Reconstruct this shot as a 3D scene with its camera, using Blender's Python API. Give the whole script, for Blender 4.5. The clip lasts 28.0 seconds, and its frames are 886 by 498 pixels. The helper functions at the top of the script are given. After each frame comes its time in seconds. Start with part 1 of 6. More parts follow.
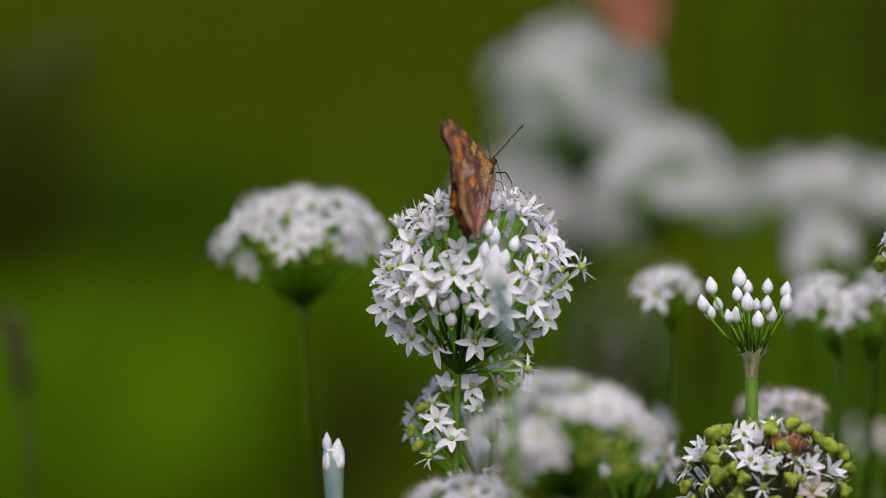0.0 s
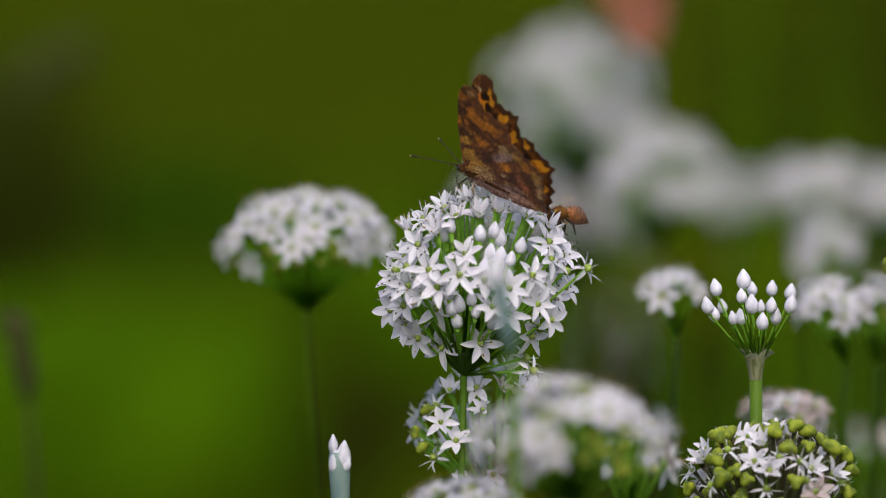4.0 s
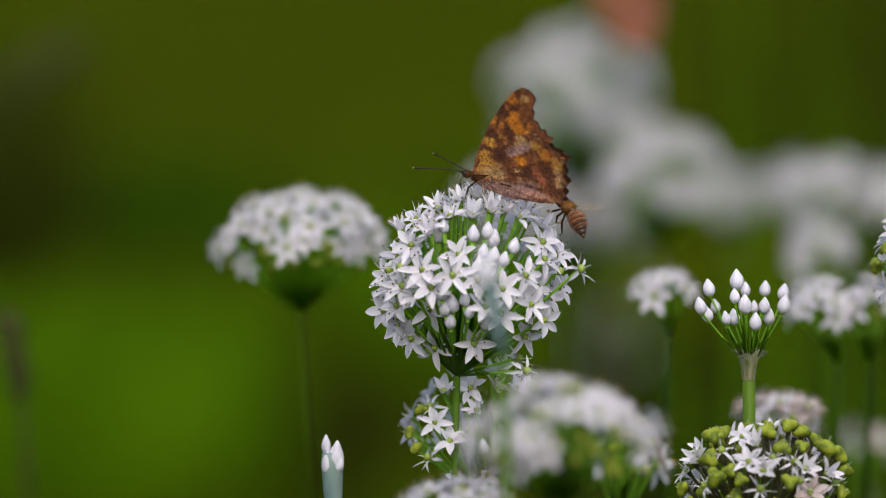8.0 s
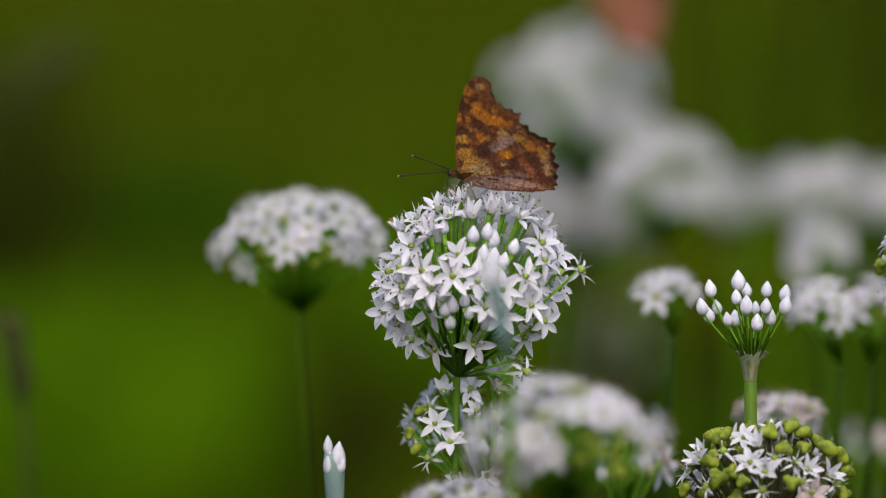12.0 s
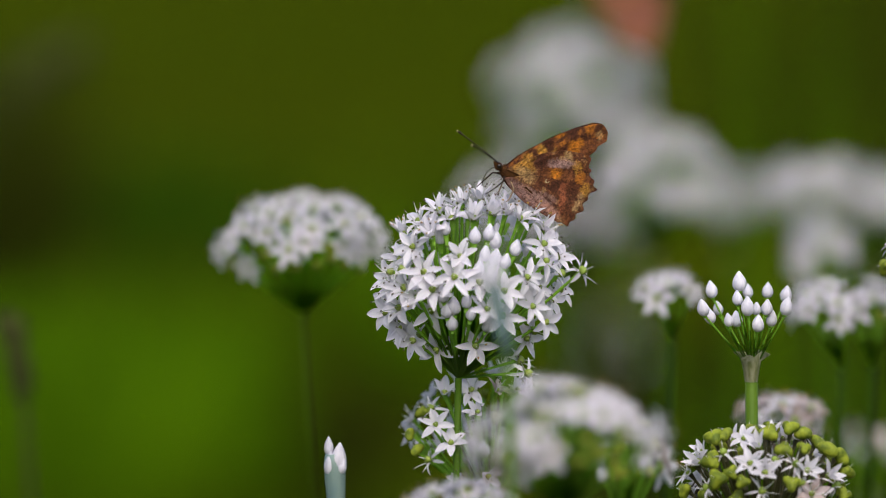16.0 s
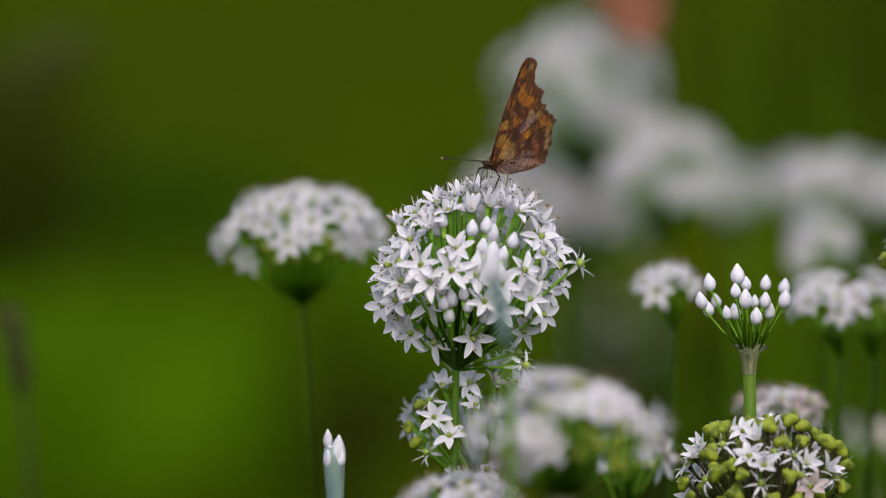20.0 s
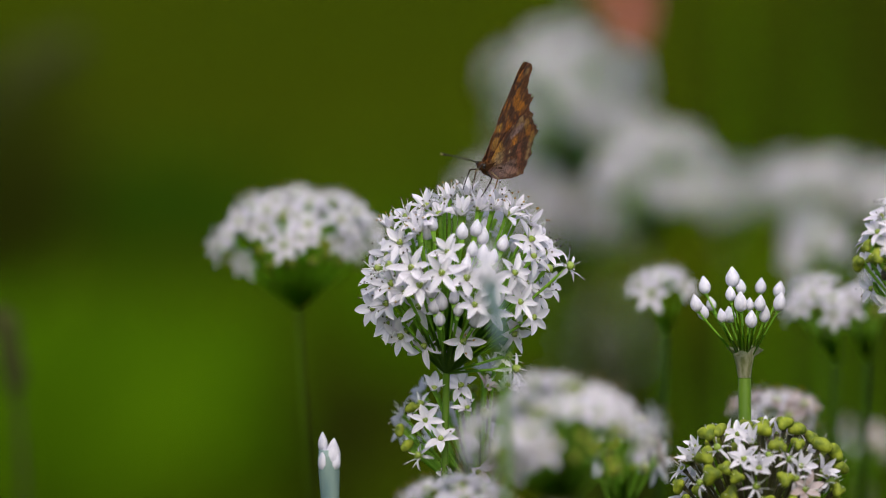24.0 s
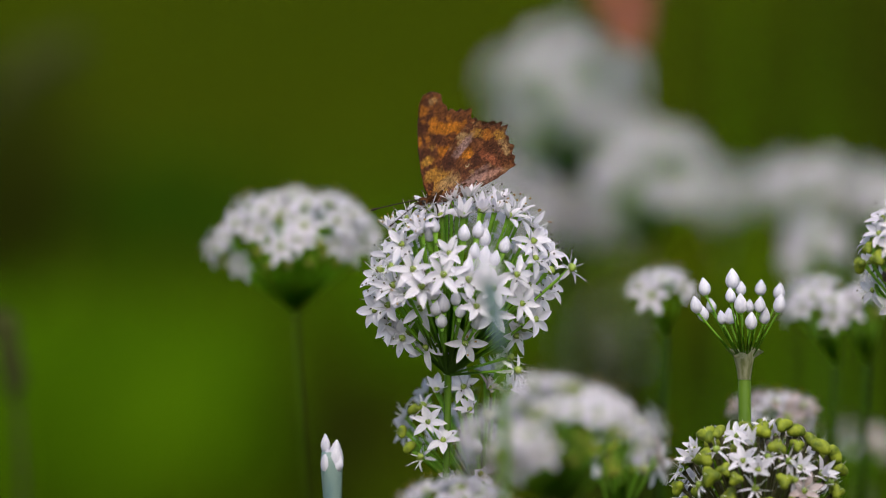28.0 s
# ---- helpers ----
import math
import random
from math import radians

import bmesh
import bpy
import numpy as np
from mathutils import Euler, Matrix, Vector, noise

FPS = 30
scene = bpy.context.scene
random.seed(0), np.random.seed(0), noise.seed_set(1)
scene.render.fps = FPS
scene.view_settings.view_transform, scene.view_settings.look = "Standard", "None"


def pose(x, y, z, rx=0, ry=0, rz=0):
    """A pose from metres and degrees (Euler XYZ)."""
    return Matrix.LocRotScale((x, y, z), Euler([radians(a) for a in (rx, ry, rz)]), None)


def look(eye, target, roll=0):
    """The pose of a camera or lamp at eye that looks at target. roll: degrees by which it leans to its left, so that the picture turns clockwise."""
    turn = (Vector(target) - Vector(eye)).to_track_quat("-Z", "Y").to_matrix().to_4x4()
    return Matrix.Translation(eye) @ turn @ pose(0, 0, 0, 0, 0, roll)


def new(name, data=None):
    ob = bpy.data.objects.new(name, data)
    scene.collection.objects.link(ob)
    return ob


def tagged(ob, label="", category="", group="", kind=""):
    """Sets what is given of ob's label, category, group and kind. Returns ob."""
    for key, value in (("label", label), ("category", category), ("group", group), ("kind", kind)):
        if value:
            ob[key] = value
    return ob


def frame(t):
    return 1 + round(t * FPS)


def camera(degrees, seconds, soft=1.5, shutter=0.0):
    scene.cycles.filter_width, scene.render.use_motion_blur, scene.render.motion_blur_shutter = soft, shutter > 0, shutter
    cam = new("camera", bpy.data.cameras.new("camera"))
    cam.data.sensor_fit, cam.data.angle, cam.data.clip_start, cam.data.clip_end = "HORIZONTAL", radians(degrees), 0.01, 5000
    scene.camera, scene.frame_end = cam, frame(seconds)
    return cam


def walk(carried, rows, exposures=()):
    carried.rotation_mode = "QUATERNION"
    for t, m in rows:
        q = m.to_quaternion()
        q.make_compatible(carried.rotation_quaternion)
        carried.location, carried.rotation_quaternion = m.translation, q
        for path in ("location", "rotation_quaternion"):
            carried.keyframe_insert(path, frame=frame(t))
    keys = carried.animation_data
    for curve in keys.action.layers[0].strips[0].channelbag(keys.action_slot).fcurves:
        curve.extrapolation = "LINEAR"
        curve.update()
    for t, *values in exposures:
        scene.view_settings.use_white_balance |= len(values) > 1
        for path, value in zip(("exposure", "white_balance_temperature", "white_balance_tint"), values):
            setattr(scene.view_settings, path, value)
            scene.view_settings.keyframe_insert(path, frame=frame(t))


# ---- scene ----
# ---- camera and its walk ----
cam = camera(12.0, 28.0, soft=0.3, shutter=0.2)
EYE = (0.0, 0.0, 0.62)
# seconds, yaw, pitch: a long lens on a tripod head that trembles a little
TREMBLE = [
    (0, 0.02, -5.018), (0.5, 0.034, -5.018), (1, 0.01, -5.03), (1.5, 0.016, -5.036), (2, 0.063, -5.006), (2.5, 0.108, -5.022),
    (3, 0.085, -5.008), (3.5, 0.079, -4.997), (5.5, 0.024, -4.989), (6, -0.008, -4.981), (6.5, 0.018, -4.967), (7, -0.019, -4.989),
    (7.5, -0.011, -4.997), (8, -0.017, -4.989), (8.5, -0.021, -4.999), (9, -0.029, -4.975), (9.5, -0.015, -4.973),
    (10, -0.023, -4.961), (10.5, -0.015, -4.956), (11, 0.04, -4.967), (11.5, 0, -4.981), (13.5, 0.032, -4.948), (14, 0.063, -4.981),
    (14.5, 0.104, -4.977), (15, 0.081, -4.979), (15.5, 0.03, -4.971), (16, 0.018, -4.963), (16.5, -0.039, -4.95),
    (17, 0.004, -4.959), (17.5, 0.065, -4.967), (18, 0.073, -4.991), (18.5, 0.094, -5.002), (19, 0.036, -4.993),
    (19.5, 0.008, -5.032), (20, 0.004, -5.063), (20.5, 0.006, -5.061), (21, 0.032, -5.054), (21.5, -0.019, -5.05),
    (23.5, -0.096, -5.022), (24, -0.074, -5.022), (24.5, -0.09, -5.028), (25, -0.104, -5.024), (25.5, -0.119, -5.044),
    (26, -0.11, -5.02), (26.5, -0.084, -5.018), (27, -0.072, -5.012), (27.5, -0.098, -5.008), (28, -0.082, -4.999),
]
walk(cam, [(t, pose(*EYE, 90 + pitch, 0, yaw)) for t, yaw, pitch in TREMBLE])
cam.data.dof.use_dof = True
cam.data.dof.focus_distance = 1.063
cam.data.dof.aperture_fstop = 4.8
cam.data.dof.aperture_blades = 0

# ---- world, sun, exposure ----
world = bpy.data.worlds.new("sky")
scene.world = world
world.use_nodes = True
wn = world.node_tree.nodes
sky = wn.new("ShaderNodeTexSky")
sky.sky_type, sky.sun_disc = "NISHITA", False
sky.sun_elevation, sky.sun_rotation = radians(51), radians(176)
sky.air_density, sky.dust_density = 1.0, 4.0
wn["Background"].inputs["Strength"].default_value = 0.15
world.node_tree.links.new(sky.outputs[0], wn["Background"].inputs["Color"])
sun_data = bpy.data.lights.new("sun", "SUN")
sun_data.energy, sun_data.angle, sun_data.color = 1.4, radians(50), (1.0, 0.97, 0.92)
sun = new("sun", sun_data)
sun.matrix_world = look((0.12, -1.7, 2.1), (0, 0, 0))
scene.view_settings.exposure = 0.33

# ---- materials ----


def material(name, colour, rough=0.6, translucent=0.0, second=None, scale=60.0, bump=0.15, bump_scale=900.0, metal=0.0, sheen=0.0, stretch=(1, 1, 1), mix=(0.4, 0.65), gloss=0.4):
    """A surface with two scales of variation: patches of a second colour, and fine relief."""
    m = bpy.data.materials.new(name)
    m.use_nodes = True
    nt = m.node_tree
    n, l = nt.nodes, nt.links
    bsdf, out = n["Principled BSDF"], n["Material Output"]
    bsdf.inputs["Roughness"].default_value, bsdf.inputs["Metallic"].default_value = rough, metal
    bsdf.inputs["Sheen Weight"].default_value = sheen
    bsdf.inputs["Specular IOR Level"].default_value = gloss
    coord, mapping = n.new("ShaderNodeTexCoord"), n.new("ShaderNodeMapping")
    mapping.inputs["Scale"].default_value = stretch
    l.new(coord.outputs["Object"], mapping.inputs["Vector"])
    info = n.new("ShaderNodeObjectInfo")
    shift = n.new("ShaderNodeVectorMath")
    shift.operation = "MULTIPLY_ADD"
    shift.inputs[1].default_value = (1, 1, 1)
    l.new(mapping.outputs[0], shift.inputs[0])
    l.new(info.outputs["Random"], shift.inputs[2])
    big, ramp, blend = n.new("ShaderNodeTexNoise"), n.new("ShaderNodeMapRange"), n.new("ShaderNodeMix")
    big.inputs["Scale"].default_value, big.inputs["Detail"].default_value = scale, 4
    l.new(shift.outputs[0], big.inputs["Vector"])
    ramp.inputs["From Min"].default_value, ramp.inputs["From Max"].default_value = mix
    l.new(big.outputs["Fac"], ramp.inputs["Value"])
    blend.data_type = "RGBA"
    blend.inputs[6].default_value, blend.inputs[7].default_value = (*colour, 1), (*(second or [c * 0.75 for c in colour]), 1)
    l.new(ramp.outputs[0], blend.inputs[0])
    tone = n.new("ShaderNodeHueSaturation")
    vary = n.new("ShaderNodeMapRange")
    vary.inputs["To Min"].default_value, vary.inputs["To Max"].default_value = 0.88, 1.08
    l.new(info.outputs["Random"], vary.inputs["Value"])
    l.new(vary.outputs[0], tone.inputs["Value"])
    l.new(blend.outputs[2], tone.inputs["Color"])
    l.new(tone.outputs[0], bsdf.inputs["Base Color"])
    fine, relief = n.new("ShaderNodeTexNoise"), n.new("ShaderNodeBump")
    fine.inputs["Scale"].default_value, fine.inputs["Detail"].default_value = bump_scale, 3
    l.new(shift.outputs[0], fine.inputs["Vector"])
    relief.inputs["Strength"].default_value, relief.inputs["Distance"].default_value = bump, 0.0004
    l.new(fine.outputs["Fac"], relief.inputs["Height"])
    l.new(relief.outputs[0], bsdf.inputs["Normal"])
    if translucent:
        glow, both = n.new("ShaderNodeBsdfTranslucent"), n.new("ShaderNodeMixShader")
        l.new(tone.outputs[0], glow.inputs["Color"])
        both.inputs[0].default_value = translucent
        l.new(bsdf.outputs[0], both.inputs[1])
        l.new(glow.outputs[0], both.inputs[2])
        l.new(both.outputs[0], out.inputs["Surface"])
    return m


def patterned(name, rough, translucent, grain_scale=1800.0):
    """Wing scales: the pattern laid on the wing's own points, broken by a fine grain."""
    m = bpy.data.materials.new(name)
    m.use_nodes = True
    nt = m.node_tree
    n, l = nt.nodes, nt.links
    bsdf, out = n["Principled BSDF"], n["Material Output"]
    bsdf.inputs["Roughness"].default_value = rough
    bsdf.inputs["Specular IOR Level"].default_value = 0.25
    bsdf.inputs["Sheen Weight"].default_value, bsdf.inputs["Sheen Roughness"].default_value = 0.06, 0.4
    mark = n.new("ShaderNodeAttribute")
    mark.attribute_name = "pattern"
    coord, grain = n.new("ShaderNodeTexCoord"), n.new("ShaderNodeTexNoise")
    grain.inputs["Scale"].default_value, grain.inputs["Detail"].default_value = grain_scale, 3
    l.new(coord.outputs["Object"], grain.inputs["Vector"])
    vary, tone = n.new("ShaderNodeMapRange"), n.new("ShaderNodeHueSaturation")
    vary.inputs["From Min"].default_value, vary.inputs["From Max"].default_value = 0.3, 0.7
    vary.inputs["To Min"].default_value, vary.inputs["To Max"].default_value = 0.64, 1.15
    l.new(grain.outputs["Fac"], vary.inputs["Value"])
    l.new(vary.outputs[0], tone.inputs["Value"])
    l.new(mark.outputs["Color"], tone.inputs["Color"])
    l.new(tone.outputs[0], bsdf.inputs["Base Color"])
    relief = n.new("ShaderNodeBump")
    relief.inputs["Strength"].default_value, relief.inputs["Distance"].default_value = 0.35, 0.0002
    l.new(grain.outputs["Fac"], relief.inputs["Height"])
    l.new(relief.outputs[0], bsdf.inputs["Normal"])
    glow, both = n.new("ShaderNodeBsdfTranslucent"), n.new("ShaderNodeMixShader")
    l.new(tone.outputs[0], glow.inputs["Color"])
    both.inputs[0].default_value = translucent
    l.new(bsdf.outputs[0], both.inputs[1])
    l.new(glow.outputs[0], both.inputs[2])
    l.new(both.outputs[0], out.inputs["Surface"])
    return m


def clear_wing(name, colour, cover):
    m = bpy.data.materials.new(name)
    m.use_nodes = True
    nt = m.node_tree
    bsdf = nt.nodes["Principled BSDF"]
    bsdf.inputs["Base Color"].default_value, bsdf.inputs["Roughness"].default_value = (*colour, 1), 0.25
    veins, ramp = nt.nodes.new("ShaderNodeTexVoronoi"), nt.nodes.new("ShaderNodeMapRange")
    veins.feature = "DISTANCE_TO_EDGE"
    veins.inputs["Scale"].default_value = 500
    coord = nt.nodes.new("ShaderNodeTexCoord")
    nt.links.new(coord.outputs["Object"], veins.inputs["Vector"])
    ramp.inputs["From Max"].default_value, ramp.inputs["To Min"].default_value, ramp.inputs["To Max"].default_value = 0.05, 0.5, cover
    nt.links.new(veins.outputs["Distance"], ramp.inputs["Value"])
    nt.links.new(ramp.outputs[0], bsdf.inputs["Alpha"])
    return m


PETAL = material("white petal", (0.84, 0.805, 0.87), 0.5, 0.42, (0.74, 0.705, 0.79), 350, 0.12, 2500, stretch=(1, 5, 1))
PETAL_OLD = material("faded petal", (0.54, 0.45, 0.46), 0.6, 0.25, (0.40, 0.31, 0.29), 350, 0.2, 2500)
BUD = material("white bud", (0.76, 0.74, 0.81), 0.55, 0.2, (0.64, 0.62, 0.72), 420, 0.25, 1500, stretch=(4, 4, 1))
OVARY = material("green ovary", (0.24, 0.31, 0.05), 0.4, 0, (0.16, 0.24, 0.03), 500, 0.1, 2500)
POD = material("yellow-green seed pod", (0.25, 0.30, 0.022), 0.6, 0.1, (0.09, 0.13, 0.012), 420, 0.4, 1200, gloss=0.25)
SEED = material("dark ripe seed", (0.03, 0.027, 0.022), 0.5, 0, (0.07, 0.05, 0.03), 300)
FILAMENT = material("white filament", (0.78, 0.78, 0.80), 0.5, 0.2)
ANTHER = material("dark anther", (0.06, 0.05, 0.04), 0.7, 0, (0.13, 0.10, 0.05), 900)
ANTHER_YELLOW = material("yellow anther", (0.42, 0.26, 0.03), 0.8, 0, (0.22, 0.12, 0.02), 900)
PEDICEL = material("green flower stalk", (0.30, 0.56, 0.05), 0.5, 0.5, (0.22, 0.46, 0.035), 300, 0.1, 1500)
STEM = material("green stem", (0.075, 0.15, 0.008), 0.5, 0.08, (0.045, 0.10, 0.006), 120, 0.15, 1500, stretch=(1, 1, 0.15), gloss=0.12)
STEM_FRESH = material("fresh green stem", (0.078, 0.145, 0.008), 0.5, 0.1, (0.055, 0.11, 0.007), 120, 0.15, 1500, stretch=(1, 1, 0.15), gloss=0.15)
STEM_BLUE = material("blue-green stalk", (0.12, 0.19, 0.19), 0.5, 0.1, (0.20, 0.27, 0.23), 260, 0.15, 1500, stretch=(1, 1, 0.2))
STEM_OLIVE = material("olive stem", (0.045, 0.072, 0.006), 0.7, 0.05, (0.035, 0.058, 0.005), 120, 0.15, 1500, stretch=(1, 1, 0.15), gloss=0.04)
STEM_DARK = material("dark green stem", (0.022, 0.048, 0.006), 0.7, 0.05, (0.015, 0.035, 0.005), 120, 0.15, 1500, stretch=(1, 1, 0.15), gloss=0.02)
SPATHE = material("papery bract", (0.48, 0.47, 0.30), 0.6, 0.5, (0.24, 0.26, 0.10), 300, 0.4, 1200, stretch=(3, 3, 0.6))
WING_UP = patterned("orange wing scales", 0.65, 0.25)
WING_UNDER = patterned("brown wing scales", 0.55, 0.2)
WING_PALE = patterned("pale wing scales", 0.7, 0.3)
FUR = material("brown fur", (0.085, 0.036, 0.012), 0.9, 0, (0.045, 0.018, 0.007), 500, 0.6, 3500, gloss=0.08)
FUR_GOLD = material("golden fur", (0.19, 0.085, 0.018), 0.9, 0, (0.075, 0.032, 0.009), 500, 0.6, 3500, gloss=0.1)
LEG = material("dark leg", (0.03, 0.018, 0.012), 0.6, gloss=0.15)
LEG_TAN = material("tan leg", (0.28, 0.18, 0.10), 0.6)
EYE_DARK = material("dark eye", (0.02, 0.014, 0.01), 0.2)
CLUB_TIP = material("pale antenna tip", (0.6, 0.5, 0.25), 0.6)
AMBER = material("amber abdomen", (0.25, 0.080, 0.010), 0.55, 0, (0.14, 0.043, 0.007), 500, 0.4, 3000, sheen=0.2)
BAND_DARK = material("dark abdomen band", (0.05, 0.023, 0.010), 0.4)
BEE_WING = clear_wing("clear bee wing", (0.35, 0.24, 0.12), 0.12)
GRASS = material("grass blade", (0.0594, 0.09504, 0.00162), 0.8, 0.2, (0.0486, 0.08424, 0.00162), 8, 0.1, 300, gloss=0.03)
# Dark leaf tone; three weed clumps also carry their shade in it.
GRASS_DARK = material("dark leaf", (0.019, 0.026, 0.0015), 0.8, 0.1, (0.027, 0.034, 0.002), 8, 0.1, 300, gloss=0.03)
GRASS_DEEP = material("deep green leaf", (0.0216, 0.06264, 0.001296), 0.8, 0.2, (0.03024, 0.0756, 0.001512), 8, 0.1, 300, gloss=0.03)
# Brighter leaf green; it also paints the sunlit patch of meadow at left.
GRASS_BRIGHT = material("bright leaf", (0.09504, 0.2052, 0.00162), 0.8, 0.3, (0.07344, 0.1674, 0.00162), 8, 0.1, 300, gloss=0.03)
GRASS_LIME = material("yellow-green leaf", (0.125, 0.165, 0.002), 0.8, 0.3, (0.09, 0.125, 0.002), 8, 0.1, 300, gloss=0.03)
STRAW = material("dull seed head", (0.055, 0.062, 0.017), 0.8, 0.1, (0.036, 0.044, 0.012), 300, 0.3, 900, gloss=0.05)
GROUND = material("meadow ground", (0.039, 0.053, 0.0013), 0.95, 0, (0.027, 0.038, 0.0013), 0.35, 0.5, 30, mix=(0.35, 0.65), gloss=0.0)

# ---- small builders ----


def mesh_of(name, verts, faces, mats, face_mats=None, smooth=True):
    me = bpy.data.meshes.new(name)
    me.from_pydata([tuple(v) for v in verts], [], faces)
    for m in mats:
        me.materials.append(m)
    if face_mats:
        me.polygons.foreach_set("material_index", face_mats)
    if smooth:
        me.polygons.foreach_set("use_smooth", [True] * len(faces))
    me.update()
    return me


class Shape:
    """Gathers rings, tubes and balls into one mesh."""

    def __init__(self):
        self.v, self.f, self.m = [], [], []

    def tube(self, points, radii, mat=0, sides=6, closed=True):
        base = len(self.v)
        pts = [Vector(p) for p in points]
        axis = Vector((1, 0, 0)) if abs((pts[-1] - pts[0]).normalized().x) < 0.8 else Vector((0, 1, 0))
        for i, p in enumerate(pts):
            d = (pts[min(i + 1, len(pts) - 1)] - pts[max(i - 1, 0)]).normalized()
            a = (axis - d * axis.dot(d)).normalized()
            b = d.cross(a)
            for k in range(sides):
                w = 2 * math.pi * k / sides
                self.v.append(p + (a * math.cos(w) + b * math.sin(w)) * radii[i])
        for i in range(len(pts) - 1):
            for k in range(sides):
                k2 = (k + 1) % sides
                self.face((base + i * sides + k, base + i * sides + k2, base + (i + 1) * sides + k2, base + (i + 1) * sides + k), mat)
        if closed:
            self.face(tuple(base + k for k in reversed(range(sides))), mat)
            self.face(tuple(base + (len(pts) - 1) * sides + k for k in range(sides)), mat)
        return self

    def face(self, f, mat=0):
        self.f.append(f)
        self.m.append(mat)

    def ball(self, centre, size, mat=0, rings=7, sides=9, bend=None):
        """A ball with half-axes size; bend(x, y, z) on the unit ball may shape it."""
        base, c = len(self.v), Vector(centre)
        for i in range(rings + 1):
            th = math.pi * i / rings
            for k in range(sides):
                w = 2 * math.pi * k / sides
                p = (math.sin(th) * math.cos(w), math.sin(th) * math.sin(w), math.cos(th))
                if bend:
                    p = bend(*p)
                self.v.append(c + Vector((p[0] * size[0], p[1] * size[1], p[2] * size[2])))
        for i in range(rings):
            for k in range(sides):
                k2 = (k + 1) % sides
                self.face((base + i * sides + k, base + (i + 1) * sides + k, base + (i + 1) * sides + k2, base + i * sides + k2), mat)
        return self

    def add(self, verts, faces, mat=0):
        base = len(self.v)
        self.v += [Vector(v) for v in verts]
        for f in faces:
            self.face(tuple(base + i for i in f), mat)
        return self

    def join(self, rings, mat=0):
        """One hidden centre to which all the given rings of points are tied."""
        c = len(self.v)
        self.v.append(sum((self.v[i] for r in rings for i in r), Vector()) / sum(len(r) for r in rings))
        for r in rings:
            for a, b in zip(r, r[1:]):
                self.face((c, a, b), mat)
        return self

    def moved(self, m, start=0):
        self.v[start:] = [m @ Vector(v) for v in self.v[start:]]
        return self

    def mesh(self, name, *mats):
        return mesh_of(name, self.v, self.f, mats, self.m)


def part(name, mesh, parent, m=None, label=""):
    ob = new(name, mesh)
    ob.parent = parent
    if m is not None:
        ob.matrix_basis = m
    return tagged(ob, label)


def thing(name, m, label, category, group="", kind=""):
    ob = new(name)
    ob.empty_display_size = 0.02
    ob.matrix_basis = m
    return tagged(ob, label, category, group, kind)


def aim(p, d, spin=0.0, size=1.0):
    """A pose at p whose z axis points along d."""
    q = Vector(d).to_track_quat("Z", "Y").to_matrix().to_4x4()
    return Matrix.Translation(p) @ q @ Matrix.Rotation(spin, 4, "Z") @ Matrix.Diagonal((size, size, size, 1))


# ---- the pieces of a garlic chive flower head (millimetre sizes) ----
MM = 0.001


def petal_grid(length, width, lift, curl, twist=0.0):
    """A pointed petal that leaves the centre along x, lifts by an angle, and curls at its tip."""
    rows, cols, verts, faces = 7, 4, [], []
    x = z = 0.0
    a = lift
    for i in range(rows + 1):
        u = i / rows
        w = width * (math.sin(math.pi * (0.12 + 0.88 * u ** 0.85)) ** 0.8 if u < 1 else 0.0) * 0.5
        for k in range(cols + 1):
            s = k / cols * 2 - 1
            verts.append(((0.5 + x) * MM, s * w * MM, (z + 0.32 * w * abs(s) ** 1.6 - twist * s * w * u) * MM))
        x += math.cos(a) * length / rows
        z += math.sin(a) * length / rows
        a -= curl / rows
    for i in range(rows):
        for k in range(cols):
            j = i * (cols + 1) + k
            faces.append((j, j + cols + 1, j + cols + 2, j + 1))
    return verts, faces


PETAL_SHAPES = [(5.4, 2.25, 0.50, 0.55, 0.0), (5.8, 2.05, 0.30, 0.30, 0.15), (5.0, 2.35, 0.62, 0.75, -0.1), (5.6, 2.0, 0.15, 0.65, 0.2), (4.8, 1.75, 1.0, 0.5, 0.1), (5.2, 1.7, 1.2, 0.35, -0.1)]
PETALS = [Shape().add(*petal_grid(*p)).mesh("petal", PETAL) for p in PETAL_SHAPES]
PETALS_THIN = [Shape().add(*petal_grid(*p)).mesh("petal", PETAL) for p in ((4.6, 0.75, 0.2, 1.5, 0.4), (5.2, 0.9, -0.2, 0.9, -0.4), (4.0, 1.1, -0.5, 0.6, 0.3))]
PETALS_OLD = [Shape().add(*petal_grid(*p)).mesh("petal", PETAL_OLD) for p in PETAL_SHAPES]


def three_lobes(x, y, z):
    w = math.atan2(y, x)
    k = 1 + 0.14 * math.cos(3 * w)
    return x * k, y * k, z * (1 - 0.12 * math.hypot(x, y))


